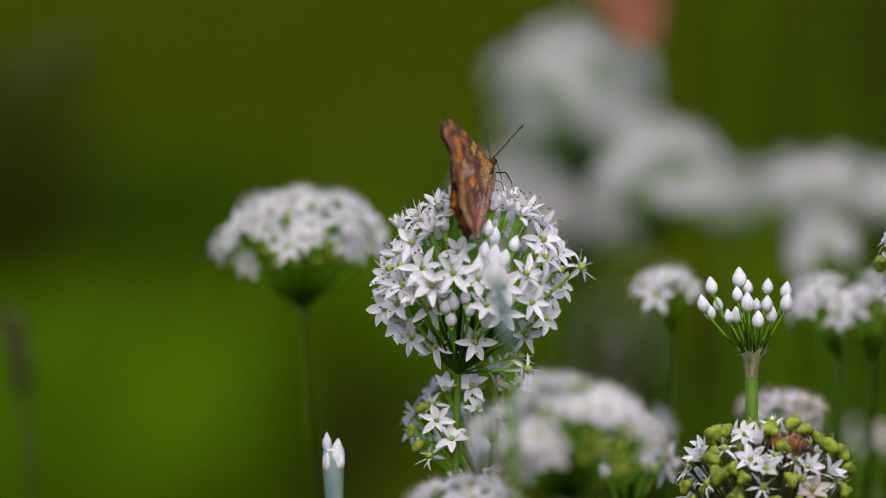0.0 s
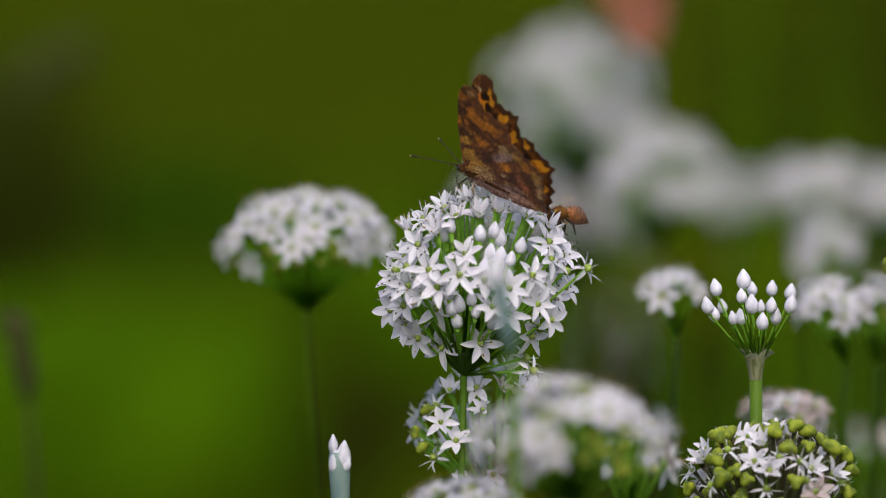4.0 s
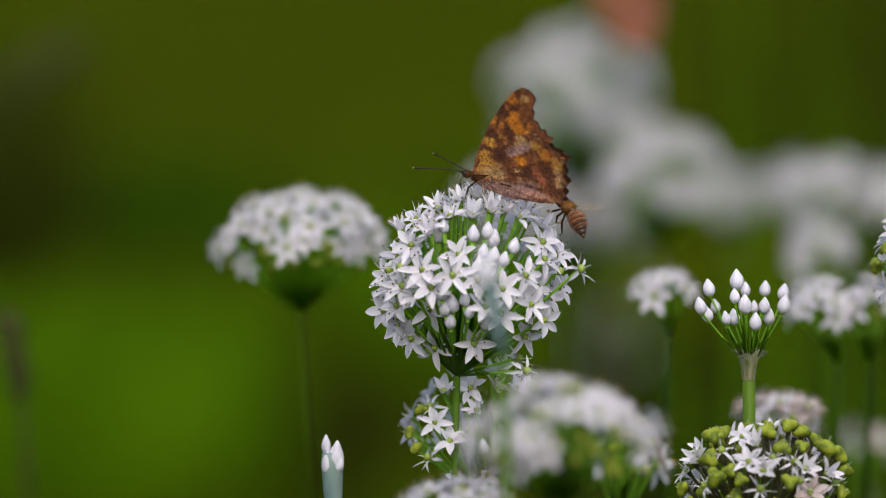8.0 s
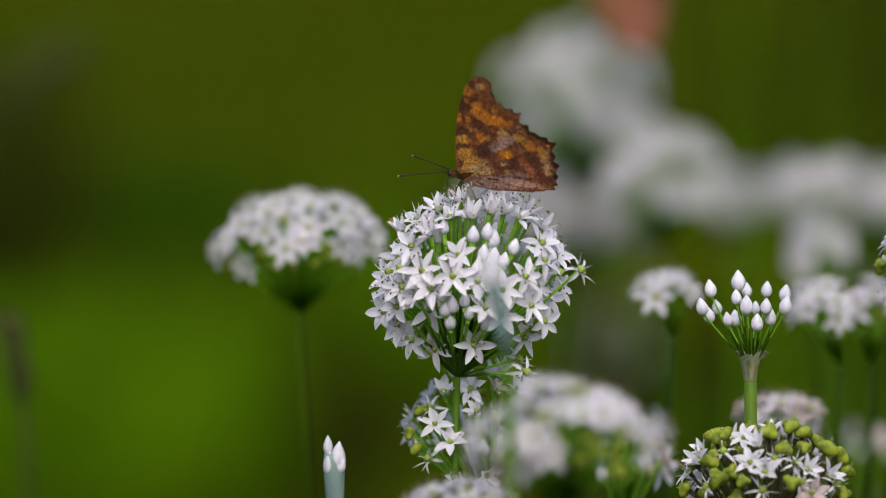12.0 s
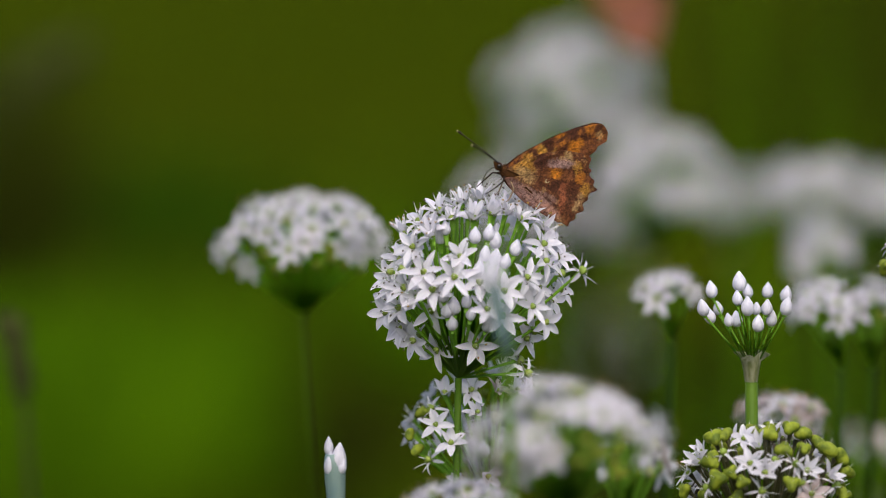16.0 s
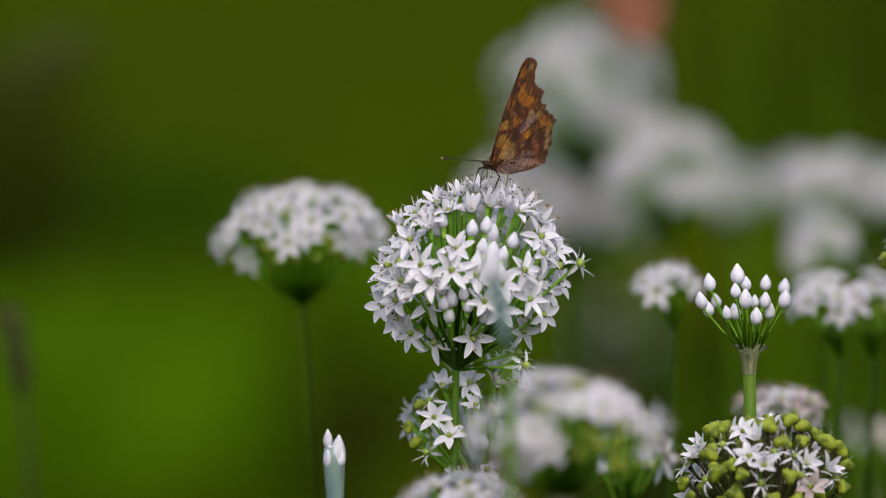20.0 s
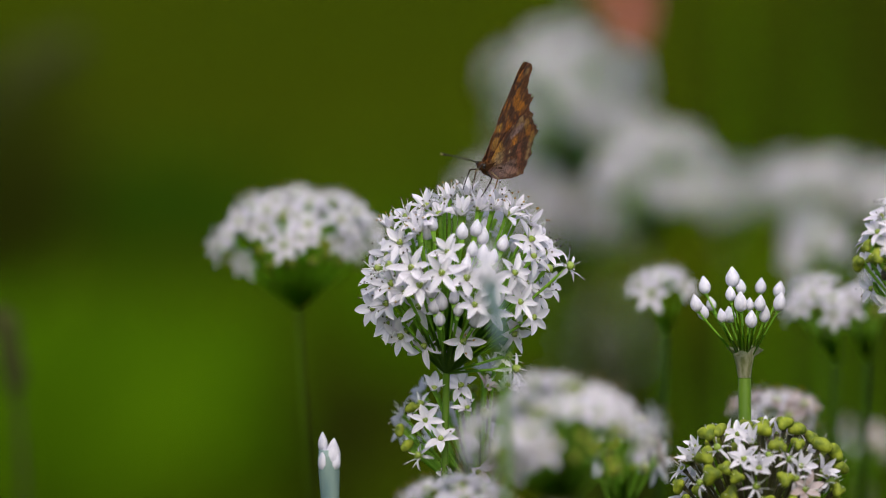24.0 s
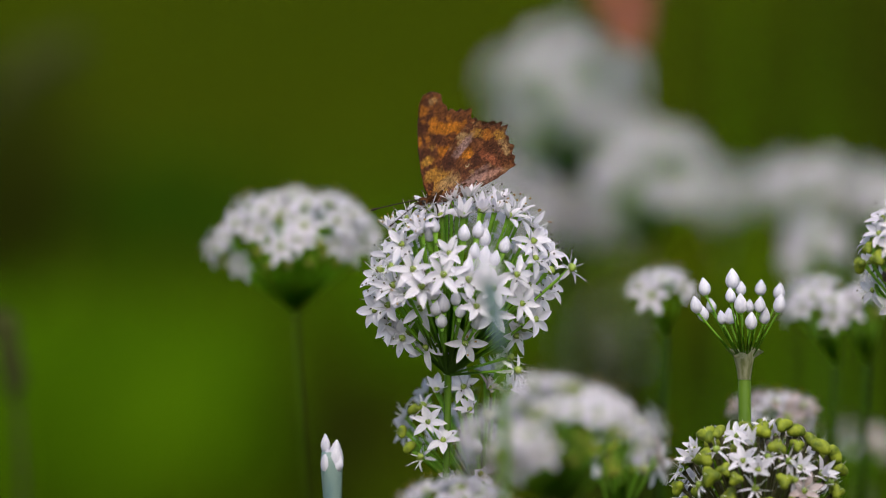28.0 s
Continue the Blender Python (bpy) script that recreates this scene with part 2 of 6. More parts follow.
def stamens(shape, dark, yellow, length=3.6, lean=0.5, heads=(1, 2), feet=None):
    tie = feet is None
    feet = [] if tie else feet
    for k in range(6):
        w = (k + 0.5) * math.pi / 3
        c, s = math.cos(w), math.sin(w)
        feet.append(list(range(len(shape.v), len(shape.v) + 4)))
        r = [0.9, 1.3 + lean * 0.8, 1.6 + lean * 2.2]
        h = [0.2, length * 0.55, length]
        base = len(shape.v)
        line = [(c * a * MM, s * a * MM, b * MM) for a, b in zip(r, h)]
        out = Vector((c, s, 0)) * 0.42 * MM
        tip = Vector(line[2])
        shape.tube(line + [tip - out * 0.3, tip + out * 0.2 + Vector((0, 0, 0.25 * MM)), tip + out], [k * MM for k in (0.22, 0.15, 0.08, 0.20, 0.24, 0.08)], 0, 4)
        for i, f in enumerate(shape.f):
            if min(f) >= base + 8:
                shape.m[i] = heads[k % 2]
    return shape.join(feet) if tie else shape


OVARY_MESH = Shape().ball((0, 0, 0.6 * MM), (0.86 * MM, 0.86 * MM, 0.85 * MM), 0, 6, 9, three_lobes).tube([(0, 0, 1.4 * MM), (0, 0, 3.2 * MM)], [0.14 * MM, 0.07 * MM], 1, 4).ball((0, 0, -0.1 * MM), (0.7 * MM, 0.7 * MM, 0.5 * MM), 2, 4, 6).mesh("ovary", OVARY, FILAMENT, PEDICEL)


def stamen_mesh(length, lean, anther):
    """One stamen of the six, leaving the centre along x."""
    sh = Shape()
    r, h = (0.9, 1.3 + lean * 0.8, 1.6 + lean * 2.2), (0.2, length * 0.55, length)
    tip = Vector((r[2], 0, h[2])) * MM
    line = [Vector((a, 0, b)) * MM for a, b in zip(r, h)] + [tip + Vector((-0.15, 0, 0.05)) * MM, tip + Vector((0.08, 0, 0.28)) * MM, tip + Vector((0.42, 0, 0.1)) * MM]
    sh.tube(line, [k * MM for k in (0.22, 0.15, 0.08, 0.20, 0.24, 0.08)], 0, 5)
    sh.m = [1 if min(f) >= 10 else 0 for f in sh.f]
    return sh.mesh("stamen", FILAMENT, anther)


STAMENS = [stamen_mesh(3.6, 0.5, ANTHER), stamen_mesh(3.9, 0.8, ANTHER), stamen_mesh(4.2, 0.3, ANTHER_YELLOW)]


def bud_profile(x, y, z):
    w = math.atan2(y, x)
    r = math.hypot(x, y) * (1 + 0.05 * math.cos(6 * w))
    t = (z + 1) / 2
    k = 1 - 0.30 * t * t - (0.25 * (z - 0.75) / 0.25 if z > 0.75 else 0)
    return r * math.cos(w) * k, r * math.sin(w) * k, z + 0.85 * max(0, z - 0.7)


BUD_MESH = Shape().ball((0, 0, 2.3 * MM), (1.98 * MM, 1.98 * MM, 2.45 * MM), 0, 16, 12, bud_profile).ball((0, 0, -0.1 * MM), (0.75 * MM, 0.75 * MM, 0.6 * MM), 1, 4, 7).mesh("bud", BUD, PEDICEL)
POD_MESH = Shape().ball((0, 0, 1.6 * MM), (2.7 * MM, 2.7 * MM, 2.1 * MM), 0, 8, 15, lambda x, y, z: (lambda k: (x * k, y * k, z * (1 - 0.2 * abs(z))))(0.86 + 0.24 * math.cos(3 * math.atan2(y, x)))).tube([(0, 0, 3.2 * MM), (0.2 * MM, 0, 4.6 * MM)], [0.12 * MM, 0.05 * MM], 1, 4).mesh("seed_pod", POD, FILAMENT)
SEED_MESH = Shape().ball((0, 0, 1.4 * MM), (2.0 * MM, 2.0 * MM, 1.6 * MM), 0, 7, 12, three_lobes).mesh("seed_pod", SEED)
PEDICEL_MESH = Shape().tube([(0, 0, 0), (0, 0, 0.5), (0, 0, 0.93), (0, 0, 1)], [0.36 * MM, 0.33 * MM, 0.42 * MM, 0.7 * MM], 0, 6).mesh("flower_stalk", PEDICEL)


def whole_floret(old=False):
    """A whole small flower in one mesh, for the heads that stay out of focus."""
    sh, feet = Shape(), []
    for k in range(6):
        start = len(sh.v)
        feet.append(list(range(start, start + 5)))
        sh.add(*petal_grid(*PETAL_SHAPES[k % 3]), 0)
        sh.moved(Matrix.Rotation(k * math.pi / 3, 4, "Z"), start)
    stamens(sh, 3, 4, 3.6, 0.5, (3, 4), feet)
    for i, f in enumerate(sh.f):
        if i >= 6 * 28 and sh.m[i] == 0:
            sh.m[i] = 2
    feet.append(list(range(len(sh.v) + 35, len(sh.v) + 42)))
    sh.ball((0, 0, 0.7 * MM), (1.15 * MM, 1.15 * MM, 1.0 * MM), 1, 5, 7, three_lobes)
    return sh.join(feet, 1).mesh("floret", PETAL_OLD if old else PETAL, OVARY, FILAMENT, ANTHER, ANTHER_YELLOW)


FLORET_WHOLE, FLORET_FADED = whole_floret(), whole_floret(True)


STALK_DULL = material("dull old flower stalk", (0.055, 0.065, 0.014), 0.6, 0.2, (0.06, 0.045, 0.018), 300, 0.15, 1500)
PEDICEL_DULL = Shape().tube([(0, 0, 0), (0, 0, 0.5), (0, 0, 0.93), (0, 0, 1)], [0.36 * MM, 0.33 * MM, 0.42 * MM, 0.7 * MM], 0, 6).mesh("flower_stalk", STALK_DULL)
STALK_SOFT = material("fresh green flower stalk", (0.32, 0.60, 0.04), 0.5, 0.7, (0.25, 0.52, 0.035), 300, 0.1, 1500)
PEDICEL_SOFT = Shape().tube([(0, 0, 0), (0, 0, 0.5), (0, 0, 0.93), (0, 0, 1)], [0.26 * MM, 0.26 * MM, 0.34 * MM, 0.6 * MM], 0, 6).mesh("flower_stalk", STALK_SOFT)
PEDICEL_THIN = Shape().tube([(0, 0, 0), (0, 0, 0.5), (0, 0, 0.93), (0, 0, 1)], [0.20 * MM, 0.18 * MM, 0.25 * MM, 0.42 * MM], 0, 6).mesh("flower_stalk", PEDICEL)


def stalk(head, p, joint, mesh=PEDICEL_MESH):
    """The thin stalk from the joint to a flower, as a child of that flower."""
    gap = Vector(joint) - Vector(p)
    way = head.matrix_basis.to_3x3().normalized().inverted() @ gap
    s = head.matrix_basis.to_scale()[0]
    q = (-way).to_track_quat("Z", "Y").to_matrix().to_4x4()
    part("flower_stalk", mesh, head, Matrix.Translation(way / s) @ q @ Matrix.Diagonal((1 / s, 1 / s, gap.length / s, 1)))


def add_floret(parent, rng, p, d, joint, fine=True, old=False, size=1.0, yellow=False, thin=PEDICEL_MESH, kinds=(0, 0, 1, 2, 2, 3, 4, 5), heads=(2, 6)):
    """A small flower of six petals; heads: the least and most stamens that it still carries."""
    spin = rng.random() * 6.28
    if not fine:
        head = part("floret", FLORET_FADED if old else FLORET_WHOLE, parent, aim(p, d, spin, size))
        stalk(head, p, joint, thin)
        return
    head = part("floret", OVARY_MESH, parent, aim(p, d, spin, size))
    kind = rng.choice(kinds)
    for k in range(6):
        j = kind if rng.random() < 0.75 else rng.choice(kinds)
        m = Matrix.Rotation(k * math.pi / 3 + rng.uniform(-0.14, 0.14), 4, "Z") @ Matrix.Rotation(rng.uniform(-0.2, 0.2), 4, "Y") @ Matrix.Translation((0, 0, (k % 2) * 0.15 * MM))
        part("petal", (PETALS_OLD if old else PETALS)[j], head, m @ Matrix.Diagonal((rng.uniform(0.88, 1.08), rng.uniform(0.85, 1.1), 1, 1)))
    for k in rng.sample(range(6), rng.randint(*heads)):
        part("stamen", STAMENS[2] if yellow else STAMENS[rng.randrange(2)], head, Matrix.Rotation((k + 0.5) * math.pi / 3 + rng.uniform(-0.15, 0.15), 4, "Z"))
    stalk(head, p, joint, thin)


def add_spent(parent, rng, p, d, joint, size=1.0, thin=PEDICEL_MESH, petals=2):
    """A flower past its bloom: a swollen ovary, curled filaments and shrivelled petals."""
    head = part("floret", OVARY_MESH, parent, aim(p, d, rng.random() * 6.28, size * 1.35), "spent flower with curled filaments")
    for k in range(6):
        turn = Matrix.Rotation(k * math.pi / 3 + rng.uniform(-0.3, 0.3), 4, "Z")
        part("petal", PETALS_THIN[rng.randrange(2)] if k >= petals else PETALS_THIN[2], head, turn @ Matrix.Rotation(rng.uniform(-0.5, 0.4), 4, "Y") @ Matrix.Diagonal((0.75, 0.75, 0.75, 1)))
        if rng.random() < 0.6:
            part("stamen", STAMENS[1], head, turn @ Matrix.Rotation(rng.uniform(0.1, 0.6), 4, "Y") @ Matrix.Diagonal((0.75, 0.75, 0.75, 1)))
    stalk(head, p, joint, thin)


def add_knob(parent, rng, name, mesh, p, d, joint, size=1.0, thin=PEDICEL_MESH):
    head = part(name, mesh, parent, aim(p, d, rng.random() * 6.28, size))
    stalk(head, p, joint, thin)


def stem_mesh(joint, radius, lean, mat, name="stem"):
    """A stem that rises from the ground at the origin to the joint, slightly bowed."""
    j = Vector(joint)
    pts = []
    for i in range(13):
        u = i / 12
        pts.append(Vector((j.x * u + lean[0] * math.sin(math.pi * u), j.y * u + lean[1] * math.sin(math.pi * u), j.z * u)))
    return Shape().tube(pts, [radius * (1.35 - 0.35 * i / 12) for i in range(13)], 0, 10).mesh(name, mat)


def spathe_mesh(joint, radius, height, flare, rng):
    """The dry, torn bract round the joint."""
    sh, n = Shape(), 14
    j = Vector(joint)
    rows = [(-height, radius * 1.05), (-height * 0.5, radius * 1.25), (0, radius * 1.6), (height * 0.35, radius * 1.6 + flare)]
    verts = []
    for i, (h, r) in enumerate(rows):
        for k in range(n):
            w = 2 * math.pi * k / n
            rr = r * (1 + (rng.uniform(-0.35, 0.35) if i == 3 else rng.uniform(-0.06, 0.06)))
            verts.append(j + Vector((math.cos(w) * rr, math.sin(w) * rr, h + (rng.uniform(-0.5, 0.5) * height * 0.35 if i == 3 else 0))))
    faces = [(i * n + k, i * n + (k + 1) % n, (i + 1) * n + (k + 1) % n, (i + 1) * n + k) for i in range(3) for k in range(n)]
    return sh.add(verts, faces).mesh("bract", SPATHE)


def head_points(rng, count, low):
    """Directions spread evenly over a ball down to the height low."""
    out = []
    for i in range(count):
        z = 1 - (1 - low) * (i + 0.5) / count
        w = i * 2.39996 + rng.uniform(-0.25, 0.25)
        r = math.sqrt(max(0, 1 - z * z))
        out.append(Vector((r * math.cos(w), r * math.sin(w), z)))
    return out


def chive(label, centre, axes, joint, count, seed, fine=False, low=-0.25, buds=0.12, pods=0.0, seeds=0.0, faded=0.0, stem=STEM, radius=0.0014, lean=(0.0, 0.0), bract=True, group="garlic chives", near=(), near_buds=(), near_pods=(), near_top=(), near_half=(), near_spent=(), stray=(), fill="bud", bloom=0.45, facing=0.35, loose=0.24, gap=0.255, pod_size=0.74, thin=PEDICEL_MESH, size=1.0, droop=0.0, ragged=0.0, rim=None):
    """A flowering garlic chive: stem, bract, and a head of small flowers on thin stalks.
    near: places of the flowers on the side towards the path, in millimetres across and up from the head's centre."""
    rng = random.Random(seed)
    base = Vector((joint[0] + lean[0] * 4, joint[1] + lean[1] * 4, 0))
    root = thing("garlic_chive", Matrix.Translation(base), label, "flower", group)
    c, j, ax = Vector(centre) - base, Vector(joint) - base, Vector(axes)
    part("stem", stem_mesh(j, radius, (rng.uniform(-4, 4) * MM, rng.uniform(-4, 4) * MM), stem), root)
    if bract:
        part("bract", spathe_mesh(j, radius, 0.004, 0.001, rng), root)
    spots, placed = [], 0
    for d in head_points(rng, count, low):
        if near and d.y < 0.1:
            continue
        spots.append((d, None))
    for places, what in ((near, "floret"), (near_top, "top"), (near_half, "half"), (near_spent, "spent"), (near_buds, "bud"), (near_pods, "pod")):
        for x, z in places:
            placed += 1
            u, v = x * MM / ax.x, z * MM / ax.z
            k = math.hypot(u, v)
            far = max(1.0, k / 0.97)
            u, v = u / far, v / far
            spots.append((Vector((u, -math.sqrt(max(0, 1 - u * u - v * v)), v)), what))
    even = len(spots)
    if near:
        for d in head_points(rng, 400, low):
            if d.y < 0.1 and all((d - e).length > gap for e, _ in spots):
                spots.append((d, "floret" if rng.random() < bloom else fill))
    for i, (d, what) in enumerate(spots):
        reach = 1 + (rng.uniform(-0.03 - ragged * 0.5, 0.02 + ragged * 0.3) if even - placed <= i < even else rng.uniform(-0.12 - ragged, 0.02 + ragged * 0.3) - (0.08 if near else 0))
        p = c + Vector((d.x * ax.x, d.y * ax.y, d.z * ax.z)) * reach
        out = Vector((d.x / ax.x, d.y / ax.y, d.z / ax.z)).normalized()
        face = (out * 1.0 + (p - j).normalized() * 0.45 + Vector((rng.uniform(-1, 1), rng.uniform(-1, 1), rng.uniform(-1, 1))) * (loose if what else 0.28) + (Vector((0, -facing, facing * 0.4)) if what == "floret" and d.z < 0.45 else Vector()) + Vector((0, 0, droop))).normalized()
        r, what_near = rng.random(), what is not None
        if what is None:
            what = "pod" if rim is not None and d.z < rim and r < 0.55 else "bud" if r < buds else "pod" if r < buds + pods else "seed" if r < buds + pods + seeds else "floret"
        if what == "bud":
            q = j + (p - j) * rng.uniform(0.82, 0.95)
            add_knob(root, rng, "bud", BUD_MESH, q, (q - j).normalized() + face * 0.15 + Vector((0, 0.25, 0.8)) * (1 if what_near else 0), j, rng.uniform(0.7, 0.95) * size, thin)
        elif what == "pod":
            add_knob(root, rng, "seed_pod", POD_MESH, p, face, j, rng.uniform(0.75, 1.1) * size * pod_size, thin)
        elif what == "seed":
            add_knob(root, rng, "seed_pod", SEED_MESH, p, face, j, rng.uniform(0.8, 1.0) * size, thin)
        elif what == "spent":
            add_spent(root, rng, p, face, j, size, thin)
        elif what == "half":
            add_floret(root, rng, p, face, j, fine, False, size, True, thin, (4, 5), (3, 5))
        else:
            add_floret(root, rng, p, face, j, fine, rng.random() < faded, rng.uniform(0.92, 1.12) * size, rng.random() < (0.2 if what == "top" else 0.05), thin, (0, 2, 2, 4, 4, 5) if what == "top" or loose > 0.4 else (0, 0, 1, 2, 2, 3), (4, 6) if what == "top" else (0, 4))
    for place in stray:
        p = Vector(place) - base
        add_spent(root, rng, p, ((p - j).normalized() + Vector((0.2, -0.5, -0.2))).normalized(), j, size, thin, 3)
    return root


# ---- the ground and what stands far behind ----
def ground_sheet():
    n, half = 60, 300.0
    verts, faces = [], []
    for i in range(n + 1):
        for k in range(n + 1):
            u, v = (i / n * 2 - 1), (k / n * 2 - 1)
            x, y = half * abs(u) ** 3 * (1 if u > 0 else -1), half * abs(v) ** 3 * (1 if v > 0 else -1)
            verts.append((x, y, 0.03 * noise.noise((x * 0.5, y * 0.5, 0)) - 0.03))
    for i in range(n):
        for k in range(n):
            j = i * (n + 1) + k
            faces.append((j, j + n + 1, j + n + 2, j + 1))
    return mesh_of("ground", verts, faces, [GROUND])


tagged(new("ground", ground_sheet()), "meadow ground covered with low green growth", "ground", kind="structure")


def blades(name, rng, spots, height, width, mat, lean=0.35):
    """Many bent blades in one mesh."""
    verts, faces = [], []
    for x, y in spots:
        h, w, a = height * rng.uniform(0.5, 1.15), width * rng.uniform(0.7, 1.3), rng.random() * 6.28
        out, b = rng.uniform(0.1, 1) * lean * h, rng.random() * 6.28
        cx, cy, n = math.cos(a) * w / 2, math.sin(a) * w / 2, len(verts)
        for u in (0, 0.4, 0.75, 1):
            ox, oy, k = x + math.cos(b) * out * u * u, y + math.sin(b) * out * u * u, (1 - u ** 2 * 0.95)
            verts += [(ox - cx * k, oy - cy * k, h * u * (1 - 0.15 * u)), (ox + cx * k, oy + cy * k, h * u * (1 - 0.15 * u))]
        faces += [(n + 2 * i, n + 2 * i + 1, n + 2 * i + 3, n + 2 * i + 2) for i in range(3)]
    return mesh_of(name, verts, faces, [mat])


def scatter(rng, n, x, y, rx, ry):
    out = []
    while len(out) < n:
        a, b = rng.uniform(-1, 1), rng.uniform(-1, 1)
        if a * a + b * b < 1:
            out.append((x + a * rx, y + b * ry))
    return out


rng = random.Random(5)
lawn = blades("grass", rng, [(rng.uniform(-1.6, 1.6), rng.uniform(3.0, 9.0)) for _ in range(5200)] + [(rng.uniform(-4, 4), rng.uniform(9, 26)) for _ in range(3500)], 0.10, 0.012, GRASS)
tagged(new("grass", lawn), "low green meadow grass, far out of focus", "grass", kind="stuff")


def clump(name, label, x, y, rx, ry, n, height, width, mat, seed, category="grass"):
    r = random.Random(seed)
    ob = new(name, blades(name, r, scatter(r, n, 0, 0, rx, ry), height, width, mat))
    ob.matrix_basis = pose(x, y, 0)
    return tagged(ob, label, category, kind="stuff")


# Dark leaf colour stands in for shade at the meadow's left.
clump("weed_patch", "meadow weeds with shade put into their dark leaf colour", -0.66, 5.2, 0.20, 0.5, 460, 0.45, 0.03, GRASS_DARK, 11)
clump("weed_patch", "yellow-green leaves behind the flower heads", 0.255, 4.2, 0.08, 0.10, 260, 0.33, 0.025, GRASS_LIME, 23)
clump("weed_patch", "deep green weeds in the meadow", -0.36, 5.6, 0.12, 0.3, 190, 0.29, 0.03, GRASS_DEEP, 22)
# The next two clumps paint the shade at stem height with dark blades.
clump("weed_patch", "weeds between the flower stems, shade put into their dark colour", 0.31, 3.7, 0.18, 0.15, 600, 0.265, 0.025, GRASS_DARK, 24)
clump("weed_patch", "leaves low among the flower stems, darkened in colour for shade", 0.185, 2.5, 0.10, 0.12, 320, 0.34, 0.02, GRASS_DARK, 26)
clump("weed_patch", "olive green weeds in the meadow", -0.33, 5.1, 0.22, 0.25, 300, 0.19, 0.03, GRASS, 25)
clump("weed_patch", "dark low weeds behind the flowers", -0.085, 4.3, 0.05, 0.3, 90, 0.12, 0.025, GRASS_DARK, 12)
# The sunlit patch is painted by brighter leaf colour in these two clumps.
clump("weed_patch", "broad weeds in the meadow, sunlight put into their bright green", -0.36, 4.3, 0.20, 0.4, 620, 0.20, 0.035, GRASS_BRIGHT, 13)
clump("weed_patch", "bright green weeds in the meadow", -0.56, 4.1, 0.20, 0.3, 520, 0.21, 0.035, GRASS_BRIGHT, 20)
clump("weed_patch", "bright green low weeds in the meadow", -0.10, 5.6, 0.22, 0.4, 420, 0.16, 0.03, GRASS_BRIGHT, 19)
clump("weed_patch", "bright green weeds in the meadow", 0.10, 6.5, 0.5, 0.8, 500, 0.22, 0.03, GRASS, 14)
clump("tall_grass", "tall green grass stalks behind the flowers", 0.52, 3.6, 0.20, 0.25, 160, 0.62, 0.008, GRASS, 15)
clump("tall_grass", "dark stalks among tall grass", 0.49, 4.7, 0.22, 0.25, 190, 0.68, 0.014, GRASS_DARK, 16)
clump("tall_grass", "a few pale green grass stalks behind the flowers", 0.20, 2.3, 0.05, 0.1, 40, 0.70, 0.006, GRASS_BRIGHT, 21)
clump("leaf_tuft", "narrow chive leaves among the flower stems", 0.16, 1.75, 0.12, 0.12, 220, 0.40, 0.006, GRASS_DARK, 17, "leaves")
clump("leaf_tuft", "narrow chive leaves among the flower stems", 0.06, 1.55, 0.10, 0.10, 120, 0.36, 0.006, STEM, 18, "leaves")


def seed_head(label, top, length, lean, radius, seed):
    """A grass stalk that ends in a knobbly drooping seed head."""
    r = random.Random(seed)
    base = Vector((top[0] + lean, top[1], 0))
    root = thing("grass_stalk", Matrix.Translation(base), label, "grass")
    t = Vector(top) - base
    pts = [Vector((t.x * (i / 10) ** 2.2, t.y * i / 10, t.z * math.sin(i / 10 * math.pi / 2))) for i in range(11)]
    part("stalk", Shape().tube(pts, [0.0011] * 11, 0, 6).mesh("stalk", STRAW), root)
    sh = Shape()
    for i in range(46):
        u = 1 - (i / 46) * length / t.length
        k = min(9, int(u * 10))
        p = pts[k].lerp(pts[k + 1], u * 10 - k)
        sh.ball(p + Vector((r.uniform(-1, 1), r.uniform(-1, 1), r.uniform(-1, 1))) * radius * 0.6, (radius * 0.55, radius * 0.55, radius * 1.3), 0, 4, 6)
    part("seed_head", sh.mesh("seed_head", STRAW), root)
    return root


seed_head("dull brown grass seed head, out of focus", (-0.1345, 1.2935, 0.4840), 0.085, 0.012, 0.0036, 31)
seed_head("dull dark grass seed head, far out of focus", (-0.1686, 1.9685, 0.5419), 0.10, -0.10, 0.005, 32)

# ---- the garlic chives ----
# flowers and buds on the near side of the main head, in millimetres across and up from its centre
NEAR = [(-3.0, 6.6), (-13.9, -15.2), (-8.9, -19.0), (1.1, -17.2), (13.8, -15.7), (14.2, 0.9), (15.1, -6.5), (-15.0, 8.4), (-4.2, 1.3), (-18.6, -7.5), (-19.8, -12.8), (-12.1, 2.4), (-17.1, -2.0), (18.5, 8.7), (18.8, 4.5), (-10.0, -2.0), (2.0, 0.0), (3.7, -6.5), (8.3, -2.3), (17.9, -10.6), (8.1, -8.9), (-22.5, -9.5), (-21.0, -15.5), (21.5, 9.5), (22.5, 5.0)]
NEAR_TOP = [(-5.0, 15.6), (0.5, 15.9), (5.0, 16.6), (11.6, 14.4), (-10.8, 12.6), (-16.8, 11.4), (-12.9, 14.0), (-7.9, 16.8), (-2.2, 18.4), (2.1, 18.9), (8.2, 15.9), (10.0, 18.9), (14.7, 15.6), (19.6, 12.7)]
NEAR_HALF = [(-13.6, -4.1), (-9.6, 11.0)]
NEAR_SPENT = [(-17.0, -19.5), (-20.8, 1.5), (20.1, -17.5), (-20.1, -17.6), (-16.4, 2.4), (22.5, 0.9)]
